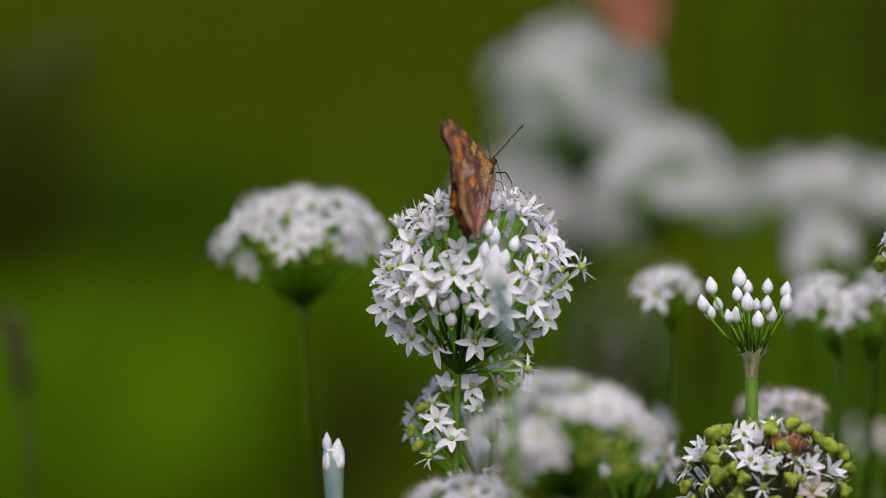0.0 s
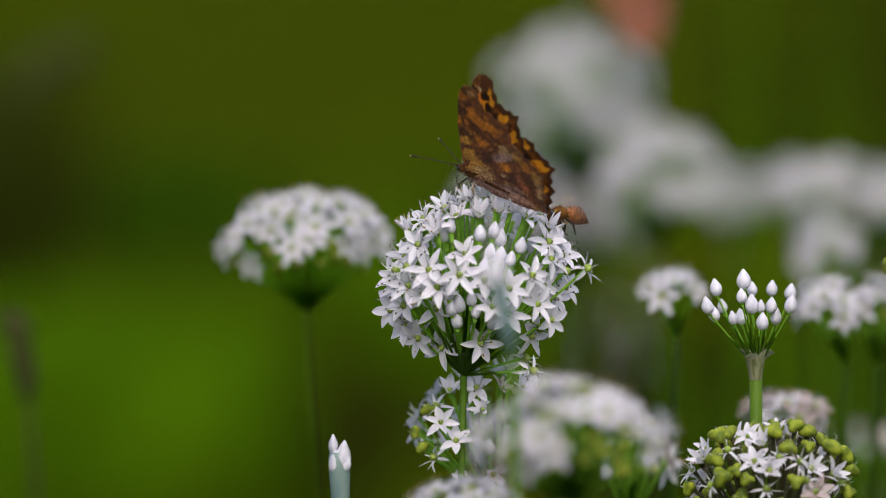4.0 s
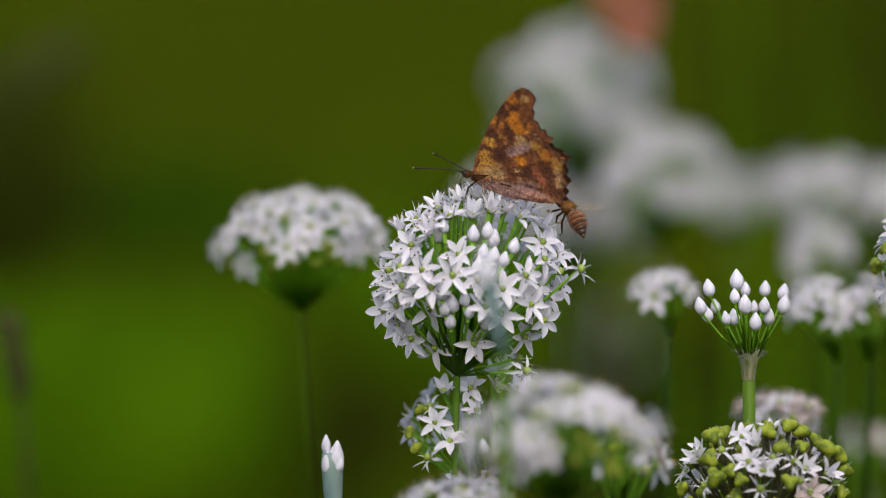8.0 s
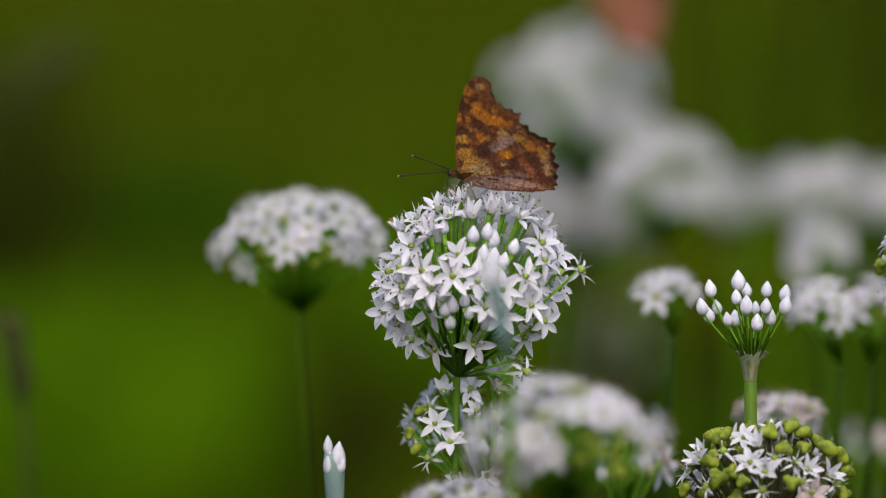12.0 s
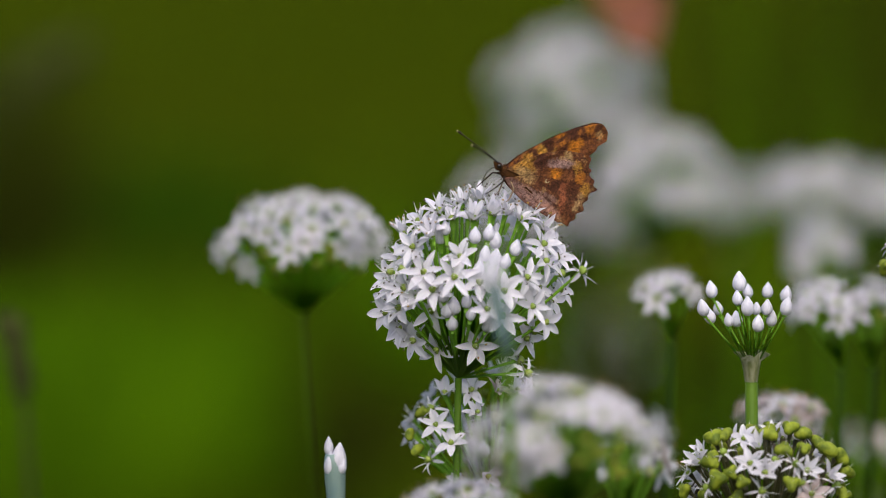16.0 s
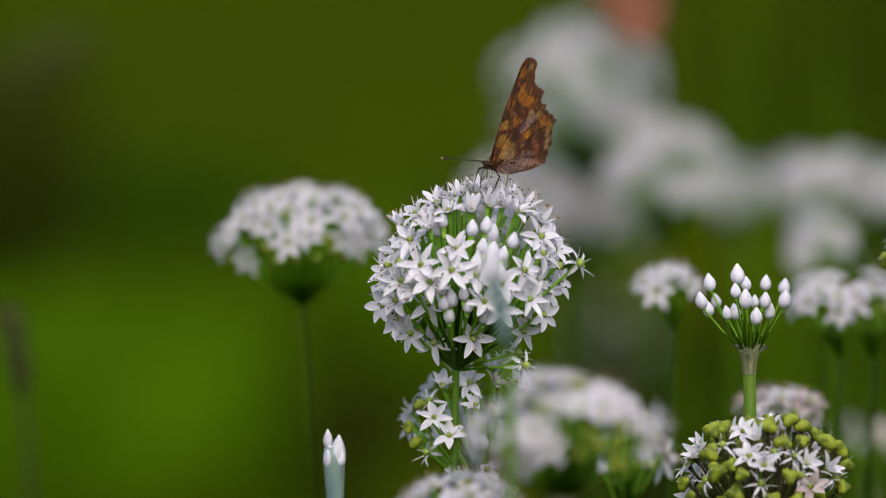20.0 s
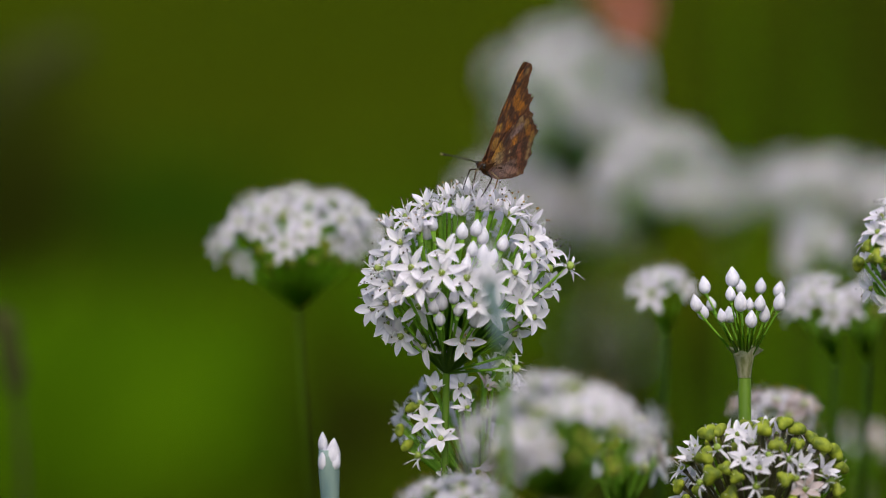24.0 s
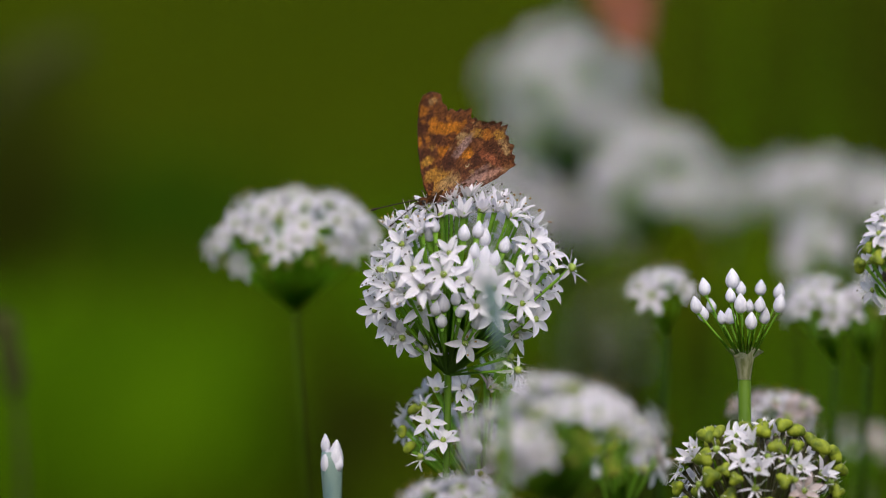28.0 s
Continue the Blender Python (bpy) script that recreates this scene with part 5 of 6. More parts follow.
MAIN_OPEN = [
    (0, 90.4), (0.8, 90.4), (1.6, 90.4), (2, 90.4), (2.3, 90.4), (2.5, 87.8), (2.6, 74.7), (2.7, 56.3), (2.8, 48.7), (3, 68.3),
    (3.2, 40.6), (3.4, 51.7), (3.5, 71.4), (5.5, 90.4), (6, 90.4), (6.5, 90.4), (7, 90.4), (7.5, 90.4), (8, 90.4), (8.5, 90.4),
    (9, 90.4), (9.3, 90.4), (9.5, 90.4), (9.7, 90.4), (10, 90.4), (10.5, 90.4), (11, 90.4), (11.5, 90.4), (13.5, 90.4), (14, 90.4),
    (14.4, 90.4), (14.5, 90.4), (14.7, 90.4), (15, 90.4), (15.5, 90.4), (16, 90.4), (17, 90.4), (18, 90.4), (18.4, 90.4), (18.6, 76),
    (18.7, 80), (18.8, 90.4), (19, 90.4), (19.2, 90.4), (19.5, 90.4), (20, 90.4), (20.5, 90.4), (21, 90.4), (21.5, 90.4),
    (23.5, 90.4), (24.5, 90.4), (25, 90.4), (25.5, 90.4), (25.9, 90.4), (26, 90.4), (26.1, 90.4), (26.2, 90.4), (26.5, 90.4),
    (26.7, 90.4), (27, 90.4), (27.5, 90.4), (28, 90.4),
]
MAIN_OPEN_RIGHT = [
    (0, 90.4), (0.8, 90.4), (1.6, 90.4), (2, 90.4), (2.3, 90.4), (2.5, 87.9), (2.6, 77.3), (2.7, 62.4), (2.8, 56.5), (3, 73.9),
    (3.2, 49.9), (3.4, 58.5), (3.5, 80.8), (5.5, 90.4), (6, 90.4), (6.5, 90.4), (7, 90.4), (7.5, 90.4), (8, 90.4), (8.5, 90.4),
    (9, 90.4), (9.3, 90.4), (9.5, 90.4), (9.7, 90.4), (10, 90.4), (10.5, 90.4), (11, 90.4), (11.5, 90.4), (13.5, 90.4), (14, 90.4),
    (14.4, 90.4), (14.5, 90.4), (14.7, 90.4), (15, 90.4), (15.5, 90.4), (16, 90.4), (17, 90.4), (18, 90.4), (18.4, 90.4), (18.6, 76),
    (18.7, 80), (18.8, 90.4), (19, 90.4), (19.2, 90.4), (19.5, 90.4), (20, 90.4), (20.5, 90.4), (21, 90.4), (21.5, 90.4),
    (23.5, 90.4), (24.5, 90.4), (25, 90.4), (25.5, 90.4), (25.9, 90.4), (26, 90.4), (26.1, 90.4), (26.2, 90.4), (26.5, 90.4),
    (26.7, 90.4), (27, 90.4), (27.5, 90.4), (28, 90.4),
]
BEE_ROWS = [
    (0, 0.0832, 1.0418, 0.4799, 0, 5, 150),
    (0.3, 0.0831, 1.0418, 0.4799, 0, 0, 140),
    (0.4, 0.0899, 1.0427, 0.4897, 0, -20, 60),
    (0.5, 0.1017, 1.0535, 0.4984, 0, -15, 20),
    (0.6, 0.106, 1.0544, 0.5093, 0, -10, 100),
    (0.7, 0.101, 1.0544, 0.5092, 0, -8, 170),
    (0.8, 0.0949, 1.0544, 0.5095, 0, -8, 178),
    (0.9, 0.0898, 1.0554, 0.5207, 0, -20, 180),
    (1, 0.0846, 1.0555, 0.5241, 0, -6, 185),
    (1.1, 0.077, 1.0566, 0.5345, 0, -18, 185),
    (1.2, 0.0599, 1.0626, 0.5458, 0, -10, 190),
    (1.3, 0.0358, 1.0675, 0.5448, 0, -10, 230),
    (1.4, 0.0269, 1.0768, 0.5366, 0, 10, 215),
    (1.5, 0.0275, 1.0817, 0.535, 0, 10, 200),
    (1.6, 0.0317, 1.0864, 0.531, 0, 10, 190),
    (1.8, 0.0325, 1.0864, 0.5309, 0, 8, 185),
    (2, 0.0289, 1.0865, 0.532, 0, 5, 180),
    (2.5, 0.0295, 1.0866, 0.5323, 0, 5, 180),
    (3, 0.0273, 1.0680, 0.5364, 0, -4, 252),
    (3.5, 0.0277, 1.0680, 0.5358, 0, -4, 240),
    (5.5, 0.0299, 1.0660, 0.5363, 0, -15, 118),
    (6, 0.0311, 1.0660, 0.5376, 0, -20, 108),
    (7, 0.0317, 1.0660, 0.5354, 0, -18, 112),
    (7.5, 0.0318, 1.0660, 0.5350, 0, -18, 115),
    (8, 0.0321, 1.0660, 0.5374, 0, -35, 125),
    (8.5, 0.0298, 1.0660, 0.5360, 0, -34, 178),
    (8.8, 0.0290, 1.0650, 0.5370, 0, -30, 182),
    (9, 0.0250, 1.0640, 0.5380, 0, -42, 182),
    (9.1, 0.0253, 1.0463, 0.5319, 0, 30, 180),
    (9.3, -0.0002, 1.0311, 0.473, 0, 20, 180),
    (9.5, 0.0029, 1.0417, 0.5365, 0, -30, 185),
    (9.7, -0.0066, 1.0566, 0.5346, 0, -5, 182),
    (9.85, -0.0499, 1.0566, 0.5348, 0, -10, 180),
    (10, -0.0814, 1.0566, 0.5347, 0, -12, 182),
    (10.2, -0.1224, 1.0568, 0.537, 0, -10, 180),
    (10.6, -0.1824, 1.057, 0.5399, 0, 0, 180),
    (28, -0.181, 1.0572, 0.5391, 0, 0, 180),
]
SECOND_BEE_ROWS = [
    (0, 0.1937, 1.0535, 0.4991, 0, 0, 180),
    (4.9, 0.1934, 1.0537, 0.4996, 0, 0, 180),
    (5.2, 0.1154, 1.0537, 0.501, 0, -5, 180),
    (5.5, 0.0791, 1.0539, 0.5039, 0, -20, 200),
    (5.6, 0.0844, 1.0534, 0.4976, 0, -10, 250),
    (5.7, 0.0811, 1.0538, 0.5023, 0, -15, 195),
    (5.8, 0.0681, 1.0542, 0.5068, 0, -20, 230),
    (5.9, 0.0586, 1.0636, 0.5003, 0, -40, 250),
    (6, 0.0572, 1.0679, 0.4940, 0, -30, 184),
    (6.15, 0.0495, 1.0915, 0.4748, 0, 30, 190),
    (6.6, 0.0412, 1.1079, 0.4318, 0, 30, 180),
    (7.5, 0.0327, 1.1045, 0.394, 0, 0, 180),
    (14, 0.1044, 1.0837, 0.3836, 0, 0, 100),
    (20, 0.176, 1.0699, 0.4585, 0, 0, 120),
    (23.3, 0.1256, 1.0731, 0.4967, 0, -5, 180),
    (23.5, 0.1113, 1.0736, 0.5017, 0, -5, 180),
    (23.6, 0.1089, 1.0736, 0.5017, 0, -5, 120),
    (23.8, 0.1226, 1.0742, 0.5083, 0, -5, 40),
    (24.5, 0.1777, 1.0748, 0.5168, 0, 0, 0),
    (28, 0.1776, 1.0749, 0.5174, 0, 0, 0),
]
THIRD_BEE_ROWS = [
    (0, -0.1828, 1.0561, 0.5303, 0, 0, 0),
    (21.1, -0.1829, 1.0561, 0.5296, 0, 0, 0),
    (21.4, -0.1027, 1.0562, 0.5304, 0, -10, 0),
    (21.5, -0.0875, 1.0563, 0.5308, 0, -10, 5),
    (21.8, -0.0441, 1.0577, 0.5467, 0, -10, 10),
    (22.3, -0.0199, 1.0787, 0.5577, 0, -5, 30),
    (23.2, -0.0308, 1.0807, 0.5803, 0, -5, 110),
    (23.8, -0.0685, 1.0836, 0.6121, 0, 0, 60),
    (24.2, -0.022, 1.0697, 0.5693, 0, 0, 0),
    (24.4, -0.0052, 1.0625, 0.545, 0, 20, 330),
    (24.5, -0.0117, 1.0566, 0.5343, 0, 20, 350),
    (24.6, -0.0155, 1.0741, 0.528, 0, 0, 0),
    (25, -0.0137, 1.0782, 0.5294, 0, -5, 5),
    (25.3, -0.0153, 1.0781, 0.5283, 0, -10, 5),
    (25.5, -0.0161, 1.0568, 0.5366, 0, -12, 20),
    (25.55, -0.0176, 1.0571, 0.5397, 0, -8, 80),
    (25.6, -0.0191, 1.0573, 0.5418, 0, -8, 125),
    (25.8, -0.034, 1.0576, 0.5453, 0, -5, 190),
    (25.9, -0.0619, 1.0958, 0.5223, 0, 10, 185),
    (26, -0.0892, 1.0941, 0.5027, 0, 10, 240),
    (26.1, -0.1147, 1.1332, 0.49, 0, 0, 180),
    (26.5, -0.1809, 1.0552, 0.5161, 0, 0, 180),
    (28, -0.181, 1.0552, 0.5165, 0, 0, 180),
]
VISITOR_ROWS = [
    (0, 0.2713, 1.337, 0.5604, 0, -10, 180),
    (5, 0.2153, 1.3369, 0.5592, 0, -10, 180),
    (5.5, 0.1439, 1.3368, 0.5593, 0, -40, 100),
    (5.7, 0.1532, 1.3365, 0.5558, 0, -40, 70),
    (6, 0.1608, 1.3361, 0.5523, 0, -40, 60),
    (6.3, 0.216, 1.3401, 0.5971, 0, -10, 0),
    (8.7, 0.0841, 1.3427, 0.6271, 0, -10, 0),
    (9.1, 0.101, 1.3385, 0.5792, -20, -10, 0),
    (9.2, 0.1298, 1.338, 0.5739, -20, -10, 20),
    (9.3, 0.1369, 1.3371, 0.5632, 20, 20, 80),
    (9.4, 0.1051, 1.3339, 0.5264, 10, 0, 160),
    (9.5, 0.0756, 1.3377, 0.5703, 20, -30, 180),
    (9.8, 0.0392, 1.3422, 0.6223, 0, -30, 170),
    (10.6, -0.0648, 1.2679, 0.656, 0, -10, 180),
    (13.8, -0.0936, 1.0952, 0.6335, 0, 0, 120),
    (14, -0.0835, 1.073, 0.6087, 10, 10, 70),
    (14.1, -0.0665, 1.0702, 0.5773, 30, 10, 20),
    (14.2, -0.0418, 1.0598, 0.572, 35, 10, 350),
    (14.3, -0.0175, 1.0594, 0.5671, 0, 10, 0),
    (14.4, -0.0059, 1.0577, 0.5473, 49.6, -58.8, 6.1),
    (14.5, 0.0036, 1.0578, 0.5485, 31.5, -52.5, 15.2),
    (14.7, 0.0004, 1.0576, 0.5468, 6.6, -55.3, 39.8),
    (14.8, -0.0072, 1.0587, 0.5593, -20, -20, 40),
    (14.9, 0.0192, 1.0611, 0.5862, 0, -30, 20),
    (15, 0.0318, 1.1032, 0.6084, 0, -30, 20),
    (15.5, 0.0574, 1.4216, 0.611, 0, -10, 0),
    (15.6, 0.0618, 1.5026, 0.5844, 0, 0, 0),
    (15.9, 0.0773, 1.5911, 0.61, 0, -20, 0),
    (16.6, 0.1707, 1.7795, 0.666, 0, -10, 0),
    (28, 0.3621, 1.7791, 0.6645, 0, -10, 0),
]
VISITOR_OPEN = [
    (0, 4), (13.8, 3), (14.1, 5), (14.2, 1), (14.3, 72), (14.4, 89), (14.7, 89), (14.8, 6), (14.9, 1), (15, 5), (15.6, 2), (28, 4),
]
SECOND_VISITOR_ROWS = [
    (0, -0.2008, 1.0852, 0.6324, 0, 0, 0),
    (14.2, -0.1063, 1.0846, 0.6274, 0, 0, 0),
    (14.4, -0.0741, 1.0721, 0.5988, 20, 10, 0),
    (14.5, -0.0628, 1.07, 0.5745, 30, 20, 330),
    (14.6, -0.0545, 1.063, 0.5519, 25, 10, 10),
    (14.7, -0.0293, 1.0578, 0.5494, 10, -30, 40),
    (14.8, -0.0275, 1.0455, 0.5234, 30, 0, 10),
    (14.9, -0.0219, 1.0521, 0.5413, 15, -20, 30),
    (15, -0.0113, 1.0531, 0.5522, 67, -47.2, -51.1),
    (15.1, -0.0269, 1.0621, 0.599, 0, -40, 20),
    (15.3, -0.0328, 1.0649, 0.6302, 0, -20, 60),
    (18, -0.0528, 1.0071, 0.6587, 0, 0, 0),
    (21, -0.0649, 0.9054, 0.6418, 0, 0, 330),
    (21.35, -0.0266, 0.7004, 0.594, 20, 20, 320),
    (21.5, -0.0129, 0.6763, 0.5484, 30, 10, 340),
    (21.65, 0.0018, 0.6722, 0.5021, 0, 10, 0),
    (22.2, 0.0253, 0.8361, 0.4251, 0, 0, 0),
    (28, 0.0258, 0.8342, 0.403, 0, 0, 0),
]
SECOND_VISITOR_OPEN = [
    (0, 4), (14.4, 4), (14.5, 82), (14.6, 6), (14.7, 8), (14.8, 15), (14.9, 84), (15, 72), (15.1, 2), (15.3, 6), (18, 4), (21.3, 78),
    (21.5, 82), (21.6, 8), (28, 4),
]
PALE_ROWS = [
    (0, 0.0563, 1.9822, 0.6952, 0, 0, 0),
    (14.9, 0.054, 1.9776, 0.644, 0, 10, 340),
    (15.2, 0.1024, 1.9676, 0.5284, 0, 0, 0),
    (15.3, 0.1265, 1.9661, 0.5114, 20, -10, 10),
    (15.4, 0.1638, 1.9684, 0.5377, 0, -20, 20),
    (15.6, 0.2038, 1.9722, 0.5812, 0, -10, 10),
    (16, 0.2938, 1.9776, 0.6445, 0, 0, 0),
    (28, 0.4292, 1.9769, 0.6433, 0, 0, 0),
]
RESTING_ROWS = [
    (0, 0.0743, 1.4767, 0.5850, -8, -80, 15),
    (26.4, 0.0750, 1.4767, 0.5850, -8, -80, 15),
    (27.2, 0.0740, 1.4767, 0.5852, -12, -80, 30),
    (28, 0.0735, 1.4765, 0.5846, -14, -78, 38),
]
FAR_ROWS = [
    (0, -0.0056, 1.5656, 0.6296, 0, 0, 0),
    (0.9, 0.003, 1.5637, 0.6085, 0, 0, 0),
    (1.2, 0.0190, 1.5400, 0.5860, 40, -20, 10),
    (1.5, 0.0180, 1.5200, 0.5775, 38, -22, 10),
    (2.0, 0.0200, 1.5096, 0.5778, 38, -25, 10),
    (2.6, 0.0205, 1.5097, 0.5815, 38, -25, 10),
    (3, 0.0310, 1.5097, 0.5845, 38, -22, 10),
    (3.5, 0.0340, 1.5099, 0.5800, 38, -22, 12),
    (4.3, 0.0143, 1.5639, 0.6115, 0, -20, 40),
    (5, 0.0024, 1.6535, 0.6441, 0, 0, 60),
    (28, -0.0162, 1.6555, 0.6658, 0, 0, 60),
]
# seconds and degrees by which each plant leans sideways in the wind
SWAY_MAIN = [
    (0, -0.01), (0.5, 0.013), (1, 0.012), (1.5, -0.026), (2, -0.001), (2.5, 0.055), (3, 0.029), (3.5, 0.042), (5.5, 0.034),
    (6, 0.051), (6.5, 0.022), (7, -0.026), (7.5, 0.034), (8, 0.047), (8.5, 0.055), (9, 0.021), (9.5, 0.017), (10, -0.017),
    (10.5, -0.035), (11, 0), (11.5, 0.008), (13.5, -0.008), (14, -0.026), (14.5, 0.039), (15, 0.037), (15.5, -0.004), (16, 0.022),
    (16.5, -0.008), (17, 0.077), (17.5, 0.072), (18, -0.022), (18.5, 0.034), (19, -0.044), (19.5, -0.034), (20, -0.025),
    (20.5, -0.03), (21, -0.008), (21.5, 0.051), (23.5, -0.141), (24, -0.138), (24.5, -0.206), (25, -0.253), (25.5, -0.243),
    (26, -0.188), (26.5, -0.091), (27, -0.013), (27.5, -0.061), (28, -0.069),
]
SWAY_LOWER = [
    (0, 0.017), (0.5, 0.013), (1, 0.012), (1.5, -0.001), (2, -0.001), (2.5, 0.005), (3, 0.029), (3.5, 0.016), (5.5, 0.034),
    (6, 0.051), (6.5, 0.047), (7, -0.001), (7.5, 0.034), (8, 0.047), (8.5, 0.055), (9, 0.021), (9.5, 0.017), (10, 0.035),
    (10.5, -0.01), (11, 0), (11.5, 0.008), (13.5, -0.008), (14, -0.026), (14.5, 0.013), (15, 0.012), (15.5, -0.004), (16, -0.005),
    (16.5, 0.017), (17, 0.077), (17.5, 0.047), (18, -0.022), (18.5, 0.008), (19, -0.017), (19.5, -0.009), (20, -0.025),
    (20.5, -0.004), (21, -0.008), (21.5, 0.051), (23.5, -0.091), (24, -0.112), (24.5, -0.154), (25, -0.176), (25.5, -0.166),
    (26, -0.111), (26.5, -0.039), (27, -0.013), (27.5, -0.034), (28, -0.018),
]
SWAY_BUD = [
    (0, -0.01), (0.5, 0.013), (1, 0.012), (1.5, -0.001), (2, -0.001), (2.5, 0.003), (3, 0.004), (3.5, -0.009), (5.5, 0.008),
    (6, 0.051), (6.5, 0.047), (7, -0.026), (7.5, 0.007), (8, -0.005), (8.5, 0.003), (9, -0.004), (9.5, 0.016), (10, 0.033),
    (10.5, -0.01), (11, 0), (11.5, 0.008), (13.5, -0.035), (14, -0.026), (14.5, 0.012), (15, 0.012), (15.5, -0.031), (16, -0.005),
    (16.5, 0.017), (17, 0.025), (17.5, 0.022), (18, -0.022), (18.5, 0.008), (19, -0.044), (19.5, -0.036), (20, -0.027),
    (20.5, -0.031), (21, -0.01), (21.5, 0.051), (23.5, -0.013), (24, -0.008), (24.5, -0.051), (25, -0.125), (25.5, -0.014),
    (26, -0.035), (26.5, -0.039), (27, -0.013), (27.5, -0.009), (28, 0.008),
]
SWAY_EDGE = [
    (0, 0.07), (5.5, 0.17), (10, -0.08), (11, 0), (14, 0.21), (17, 0.16), (20, 0.24), (21.5, 0.22), (23.5, 0.01), (24.5, -0.64),
    (25, -0.47), (25.5, -0.66), (26, -0.72), (26.5, -0.38), (27, 0.32), (27.5, -0.38), (28, -0.3),
]
SWAY_RIGHT = [
    (0, 0.017), (0.5, 0.013), (1, 0.012), (1.5, -0.001), (2, -0.001), (2.5, 0.005), (3, 0.004), (3.5, -0.009), (5.5, 0.034),
    (6, 0.051), (6.5, 0.047), (7, -0.001), (7.5, 0.009), (8, 0.022), (8.5, 0.03), (9, 0.021), (9.5, 0.017), (10, 0.035),
    (10.5, 0.017), (11, 0), (11.5, 0.034), (13.5, -0.008), (14, -0.026), (14.5, -0.013), (15, 0.012), (15.5, -0.004), (16, -0.005),
    (16.5, 0.042), (17, 0.052), (17.5, 0.022), (18, 0.004), (18.5, 0.034), (19, -0.017), (19.5, -0.009), (20, -0), (20.5, -0.004),
    (21, -0.008), (21.5, 0.051), (23.5, 0.012), (24, 0.017), (24.5, -0.026), (25, -0.098), (25.5, -0.014), (26, -0.008),
    (26.5, -0.013), (27, 0.012), (27.5, 0.016), (28, 0.008),
]
SWAY_FRONT = [
    (0, 0.094), (0.5, 0.064), (1, 0.091), (1.5, 0.078), (2, 0.053), (2.5, 0.031), (3, 0.031), (3.5, 0.018), (5.5, 0.034), (6, 0.102),
    (6.5, 0.021), (7, 0.001), (7.5, -0.041), (8, -0.029), (8.5, 0.03), (9, 0.022), (9.5, -0.008), (10, 0.086), (10.5, 0.069),
    (11, 0), (11.5, 0.06), (13.5, -0.008), (14, 0.026), (14.5, -0.012), (15, 0.014), (15.5, 0.048), (16, 0.022), (16.5, 0.069),
    (17, 0.051), (17.5, 0.021), (18, 0.031), (18.5, -0.043), (19, -0.017), (19.5, 0.095), (20, 0.051), (20.5, -0.004), (21, -0.008),
    (21.5, 0.051), (23.5, 0.142), (24, 0.068), (24.5, 0.129), (25, 0.082), (25.5, 0.09), (26, 0.068), (26.5, 0.065), (27, 0.014),
    (27.5, 0.095), (28, 0.06),
]
SWAY_MID = [
    (0, 0.018), (0.5, 0.013), (1, 0.013), (1.5, 0.081), (2, 0.054), (2.5, 0.058), (3, 0.085), (3.5, 0.072), (5.5, 0.036), (6, 0.054),
    (6.5, 0.104), (7, 0.216), (7.5, 0.09), (8, 0.023), (8.5, 0.058), (9, 0.103), (9.5, 0.1), (10, 0.09), (10.5, 0.018), (11, 0),
    (11.5, 0.064), (13.5, 0.018), (14, 0.027), (14.5, -0.014), (15, -0.014), (15.5, 0.049), (16, 0.049), (16.5, 0.044), (17, -0.108),
    (17.5, -0.059), (18, 0.058), (18.5, 0.036), (19, 0.09), (19.5, 0.099), (20, 0.081), (20.5, 0.05), (21, 0.018), (21.5, -0.082),
    (23.5, 0.094), (24, 0.072), (24.5, 0.161), (25, 0.274), (25.5, 0.176), (26, 0.125), (26.5, 0.067), (27, 0.121), (27.5, 0.127),
    (28, 0.09),
]
SWAY_SMALL = [
    (0, -0.008), (0.5, 0.041), (1, 0.015), (1.5, 0.001), (2, 0.027), (2.5, 0.059), (3, 0.086), (3.5, 0.071), (5.5, 0.036),
    (6, 0.055), (6.5, -0.058), (7, 0.027), (7.5, 0.009), (8, 0.049), (8.5, 0.031), (9, 0.104), (9.5, 0.044), (10, 0.01),
    (10.5, -0.034), (11, 0), (11.5, 0.063), (13.5, 0.017), (14, -0.025), (14.5, -0.038), (15, -0.04), (15.5, 0.05), (16, 0.049),
    (16.5, 0.098), (17, 0.108), (17.5, 0.05), (18, 0.059), (18.5, 0.09), (19, -0.231), (19.5, -0.088), (20, 0.054), (20.5, -0.057),
    (21, -0.035), (21.5, 0.082), (23.5, 0.068), (24, 0.072), (24.5, 0.107), (25, 0.032), (25.5, 0.042), (26, -0.061), (26.5, -0.038),
    (27, 0.147), (27.5, 0.153), (28, 0.17),
]
SWAY_LEFT = [
    (0, -0.111), (0.5, -0.116), (1, -0.141), (1.5, -0.129), (2, -0.102), (2.5, -0.15), (3, -0.15), (3.5, -0.112), (5.5, -0.146),
    (6, -0.308), (6.5, -0.236), (7, -0.154), (7.5, -0.094), (8, -0.056), (8.5, -0.175), (9, -0.158), (9.5, -0.138), (10, -0.223),
    (10.5, -0.06), (11, 0), (11.5, -0.172), (13.5, 0.044), (14, 0.026), (14.5, -0.012), (15, -0.064), (15.5, -0.055), (16, -0.081),
    (16.5, -0.163), (17, -0.103), (17.5, -0.081), (18, -0.046), (18.5, -0.068), (19, 0.035), (19.5, -0.112), (20, -0.076),
    (20.5, 0.022), (21, 0.017), (21.5, -0.129), (23.5, -0.089), (24, -0.008), (24.5, 0.001), (25, 0.134), (25.5, 0.013), (26, 0.044),
    (26.5, 0.013), (27, -0.116), (27.5, -0.162), (28, -0.094),
]
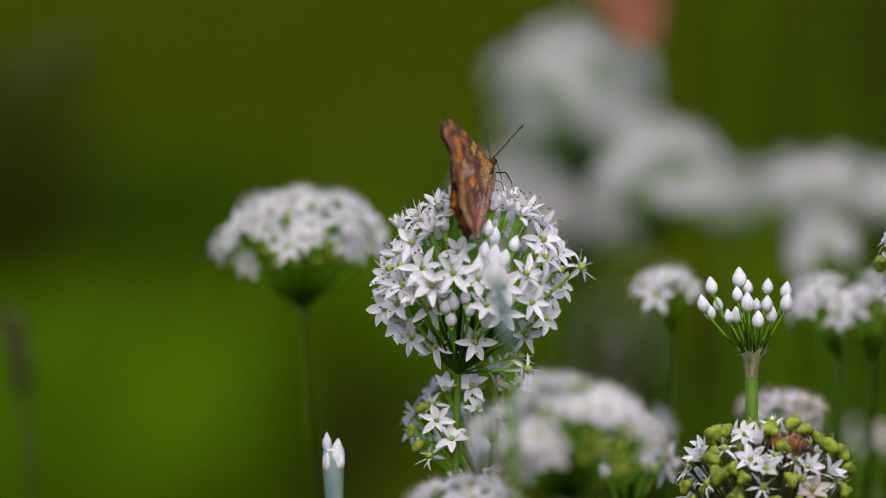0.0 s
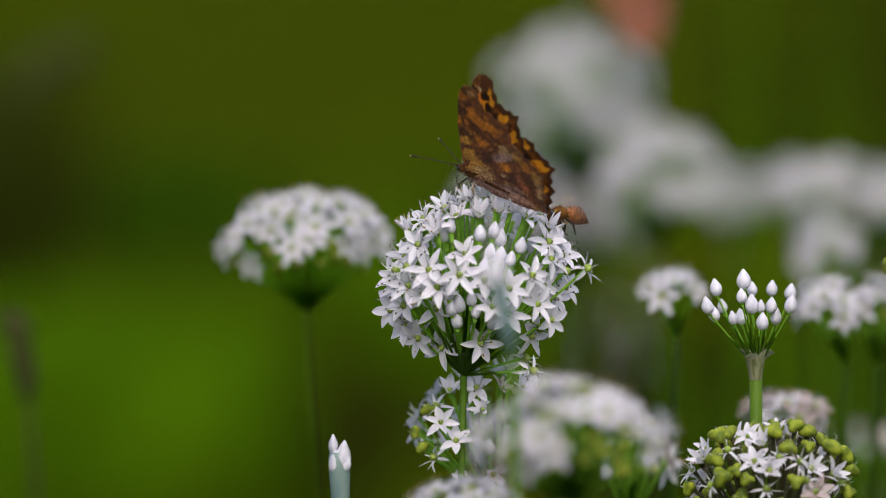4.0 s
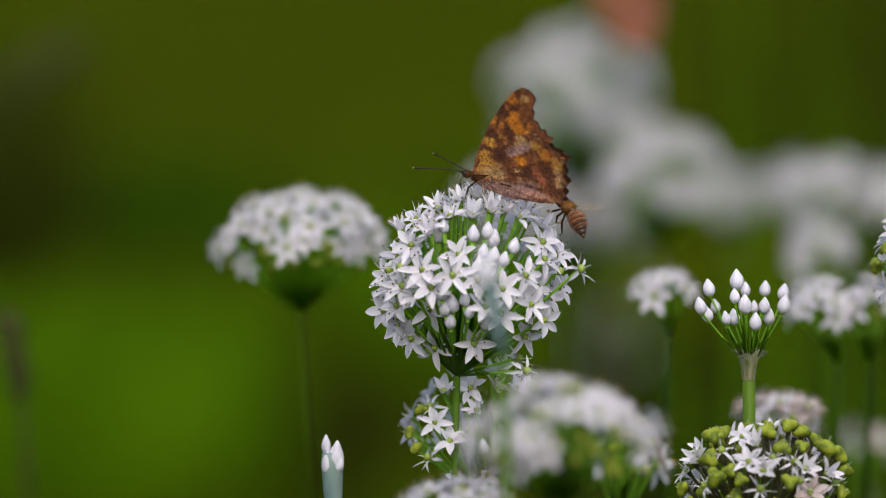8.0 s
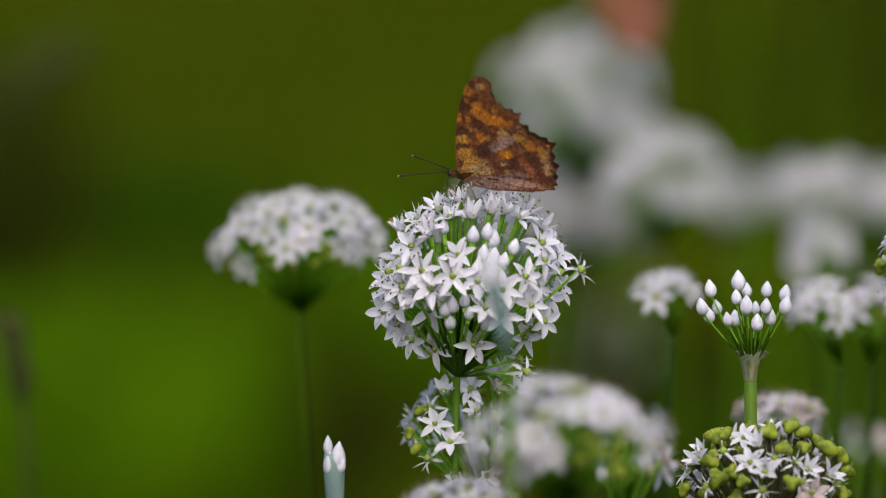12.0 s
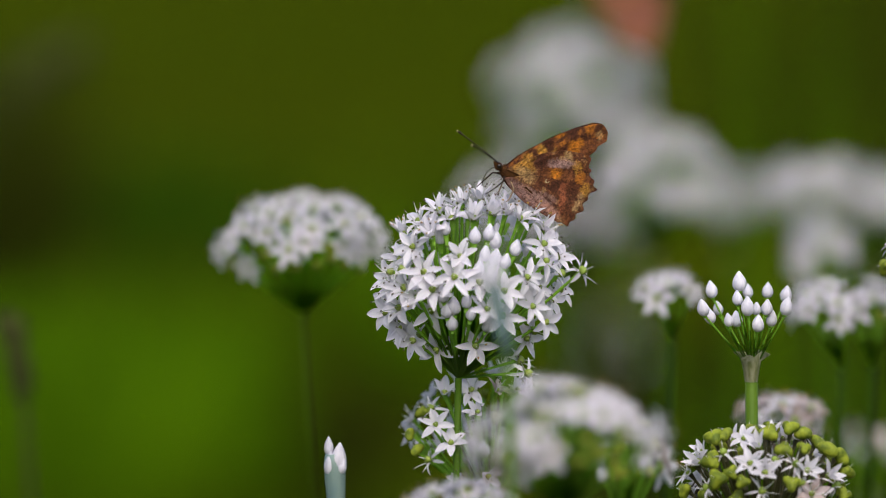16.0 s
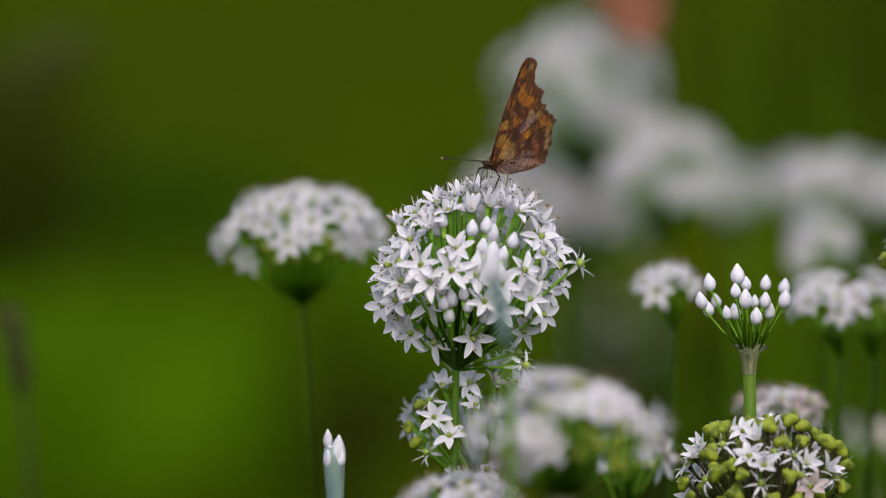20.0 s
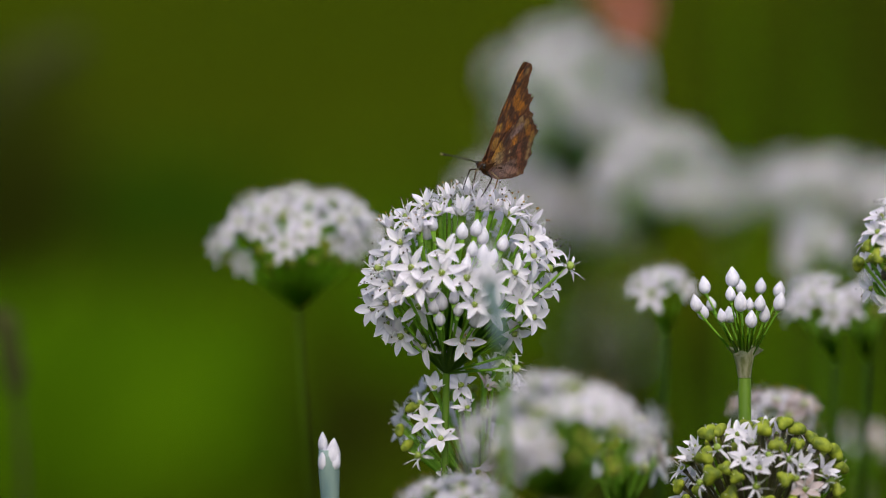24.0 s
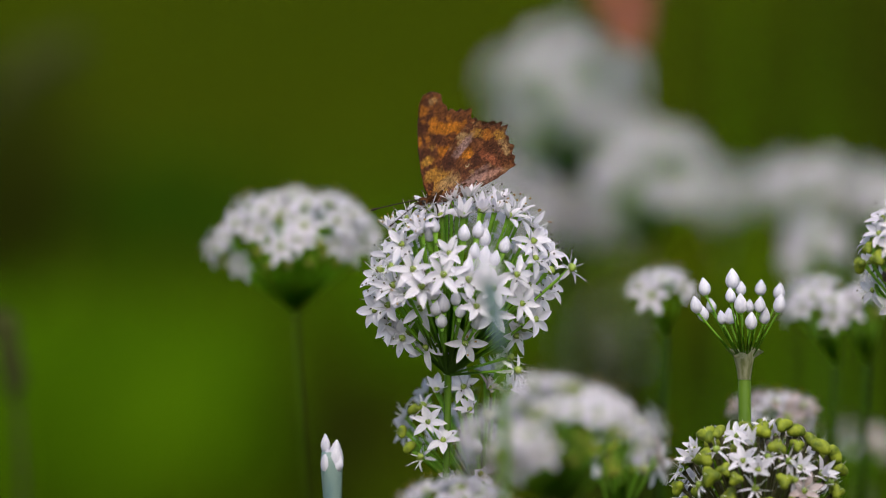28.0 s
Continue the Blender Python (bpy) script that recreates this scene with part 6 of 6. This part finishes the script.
SWAY_BACK = [
    (0, -0.119), (0.5, -0.196), (1, -0.174), (1.5, -0.174), (2, -0.276), (2.5, -0.358), (3, -0.363), (3.5, -0.323), (5.5, -0.2),
    (6, -0.077), (6.5, -0.081), (7, -0.047), (7.5, 0.067), (8, 0.087), (8.5, 0.033), (9, 0.019), (9.5, 0.033), (10, 0.05),
    (10.5, 0.03), (11, 0), (11.5, 0.03), (13.5, 0.062), (14, 0.004), (14.5, -0.082), (15, -0.053), (15.5, -0.042), (16, -0.16),
    (16.5, -0.212), (17, -0.097), (17.5, 0.032), (18, 0.059), (18.5, 0.116), (19, 0.239), (19.5, 0.247), (20, 0.163), (20.5, 0.109),
    (21, 0.079), (21.5, 0.027), (23.5, -0.044), (24, -0.058), (24.5, 0.031), (25, 0.188), (25.5, 0.293), (26, 0.207), (26.5, 0.027),
    (27, -0.07), (27.5, -0.13), (28, -0.164),
]


def sway(plant, rows):
    rest = plant.matrix_basis.copy()
    walk(plant, [(t, rest @ pose(0, 0, 0, 0, a, 0)) for t, a in rows])


def flap(wings, opened, swept=None, right=None):
    """Open and fold all four wings together; the forewings also sweep back."""
    swept = swept or [(t, -8) for t, _ in opened]
    ends = lambda rows: ([(0.0, *rows[0][1:])] if rows[0][0] > 0 else []) + list(rows) + ([(28.0, *rows[-1][1:])] if rows[-1][0] < 28 else [])
    opened, swept, right = ends(opened), ends(swept), ends(right or opened)
    times = sorted({t for t, _ in opened} | {t for t, _ in swept} | {t for t, _ in right})
    value = lambda rows, t: float(np.interp(t, [r[0] for r in rows], [r[1] for r in rows]))
    for (kind, s), w in wings.items():
        fore = kind == "fore"
        walk(w, [(t, wing_pose(s, fore, value(opened if s > 0 else right, t), value(swept, t) if fore else 0)) for t in times])


def buzz(wings, flights):
    """Beat the wings through each flight (start, end), and hold them folded between."""
    for (i, s), w in wings.items():
        rows = [(0.0, bee_wing_pose(i, s))]
        for start, end in flights:
            n = round((end - start) * FPS)
            beat = [(start + k / FPS, bee_wing_pose(i, s, 24 + 38 * math.sin(2.2 * k), 12)) for k in range(1, n)]
            rows += [(max(start, 1 / FPS), bee_wing_pose(i, s))] + beat + [(end, bee_wing_pose(i, s))]
        walk(w, rows + [(28.0, bee_wing_pose(i, s))])


def motions():
    for plants, rows in (((main_flower,), SWAY_MAIN), ((lower_flower,), SWAY_LOWER), ((bud_flower,), SWAY_BUD), ((edge_flower,), SWAY_EDGE), ((right_flower,), SWAY_RIGHT), ((front_flower, front_side_flower, bottom_flower, veil_bud), SWAY_FRONT),
                         ((mid_flower, mid_right_flower, mid_far_right_flower), SWAY_MID), ((small_bud,), SWAY_SMALL), ((left_flower,), SWAY_LEFT), ((back_top, back_middle, back_left, back_behind, back_between, back_right, back_far_right), SWAY_BACK)):
        for plant in plants:
            sway(plant, rows)
    for flyer, rows in ((main_butterfly, MAIN_ROWS), (bee, BEE_ROWS), (second_bee, SECOND_BEE_ROWS), (third_bee, THIRD_BEE_ROWS), (visitor, VISITOR_ROWS), (second_visitor, SECOND_VISITOR_ROWS), (pale_butterfly, PALE_ROWS),
                        (resting_butterfly, RESTING_ROWS), (far_butterfly, FAR_ROWS)):
        walk(flyer, [(t, pose(*rest)) for t, *rest in rows])
    flap(main_wings, MAIN_OPEN, MAIN_SWEEP, MAIN_OPEN_RIGHT)
    flap(visitor_wings, VISITOR_OPEN)
    flap(second_wings, SECOND_VISITOR_OPEN)
    flap(pale_wings, [(0, 40), (15.3, 20), (15.4, 60), (28, 40)])
    flap(far_wings, [(0, 40), (1.2, 26), (3.5, 26), (5, 40), (28, 40)])
    flap(resting_wings, [(0, 90), (26.5, 90), (28, 88)])
    buzz(bee_wings, ((0.3, 1.5), (8.9, 10.7)))
    buzz(second_bee_wings, ((4.9, 6.6), (23.2, 24.5)))
    buzz(third_bee_wings, ((21.1, 24.5), (25.45, 26.6)))


motions()
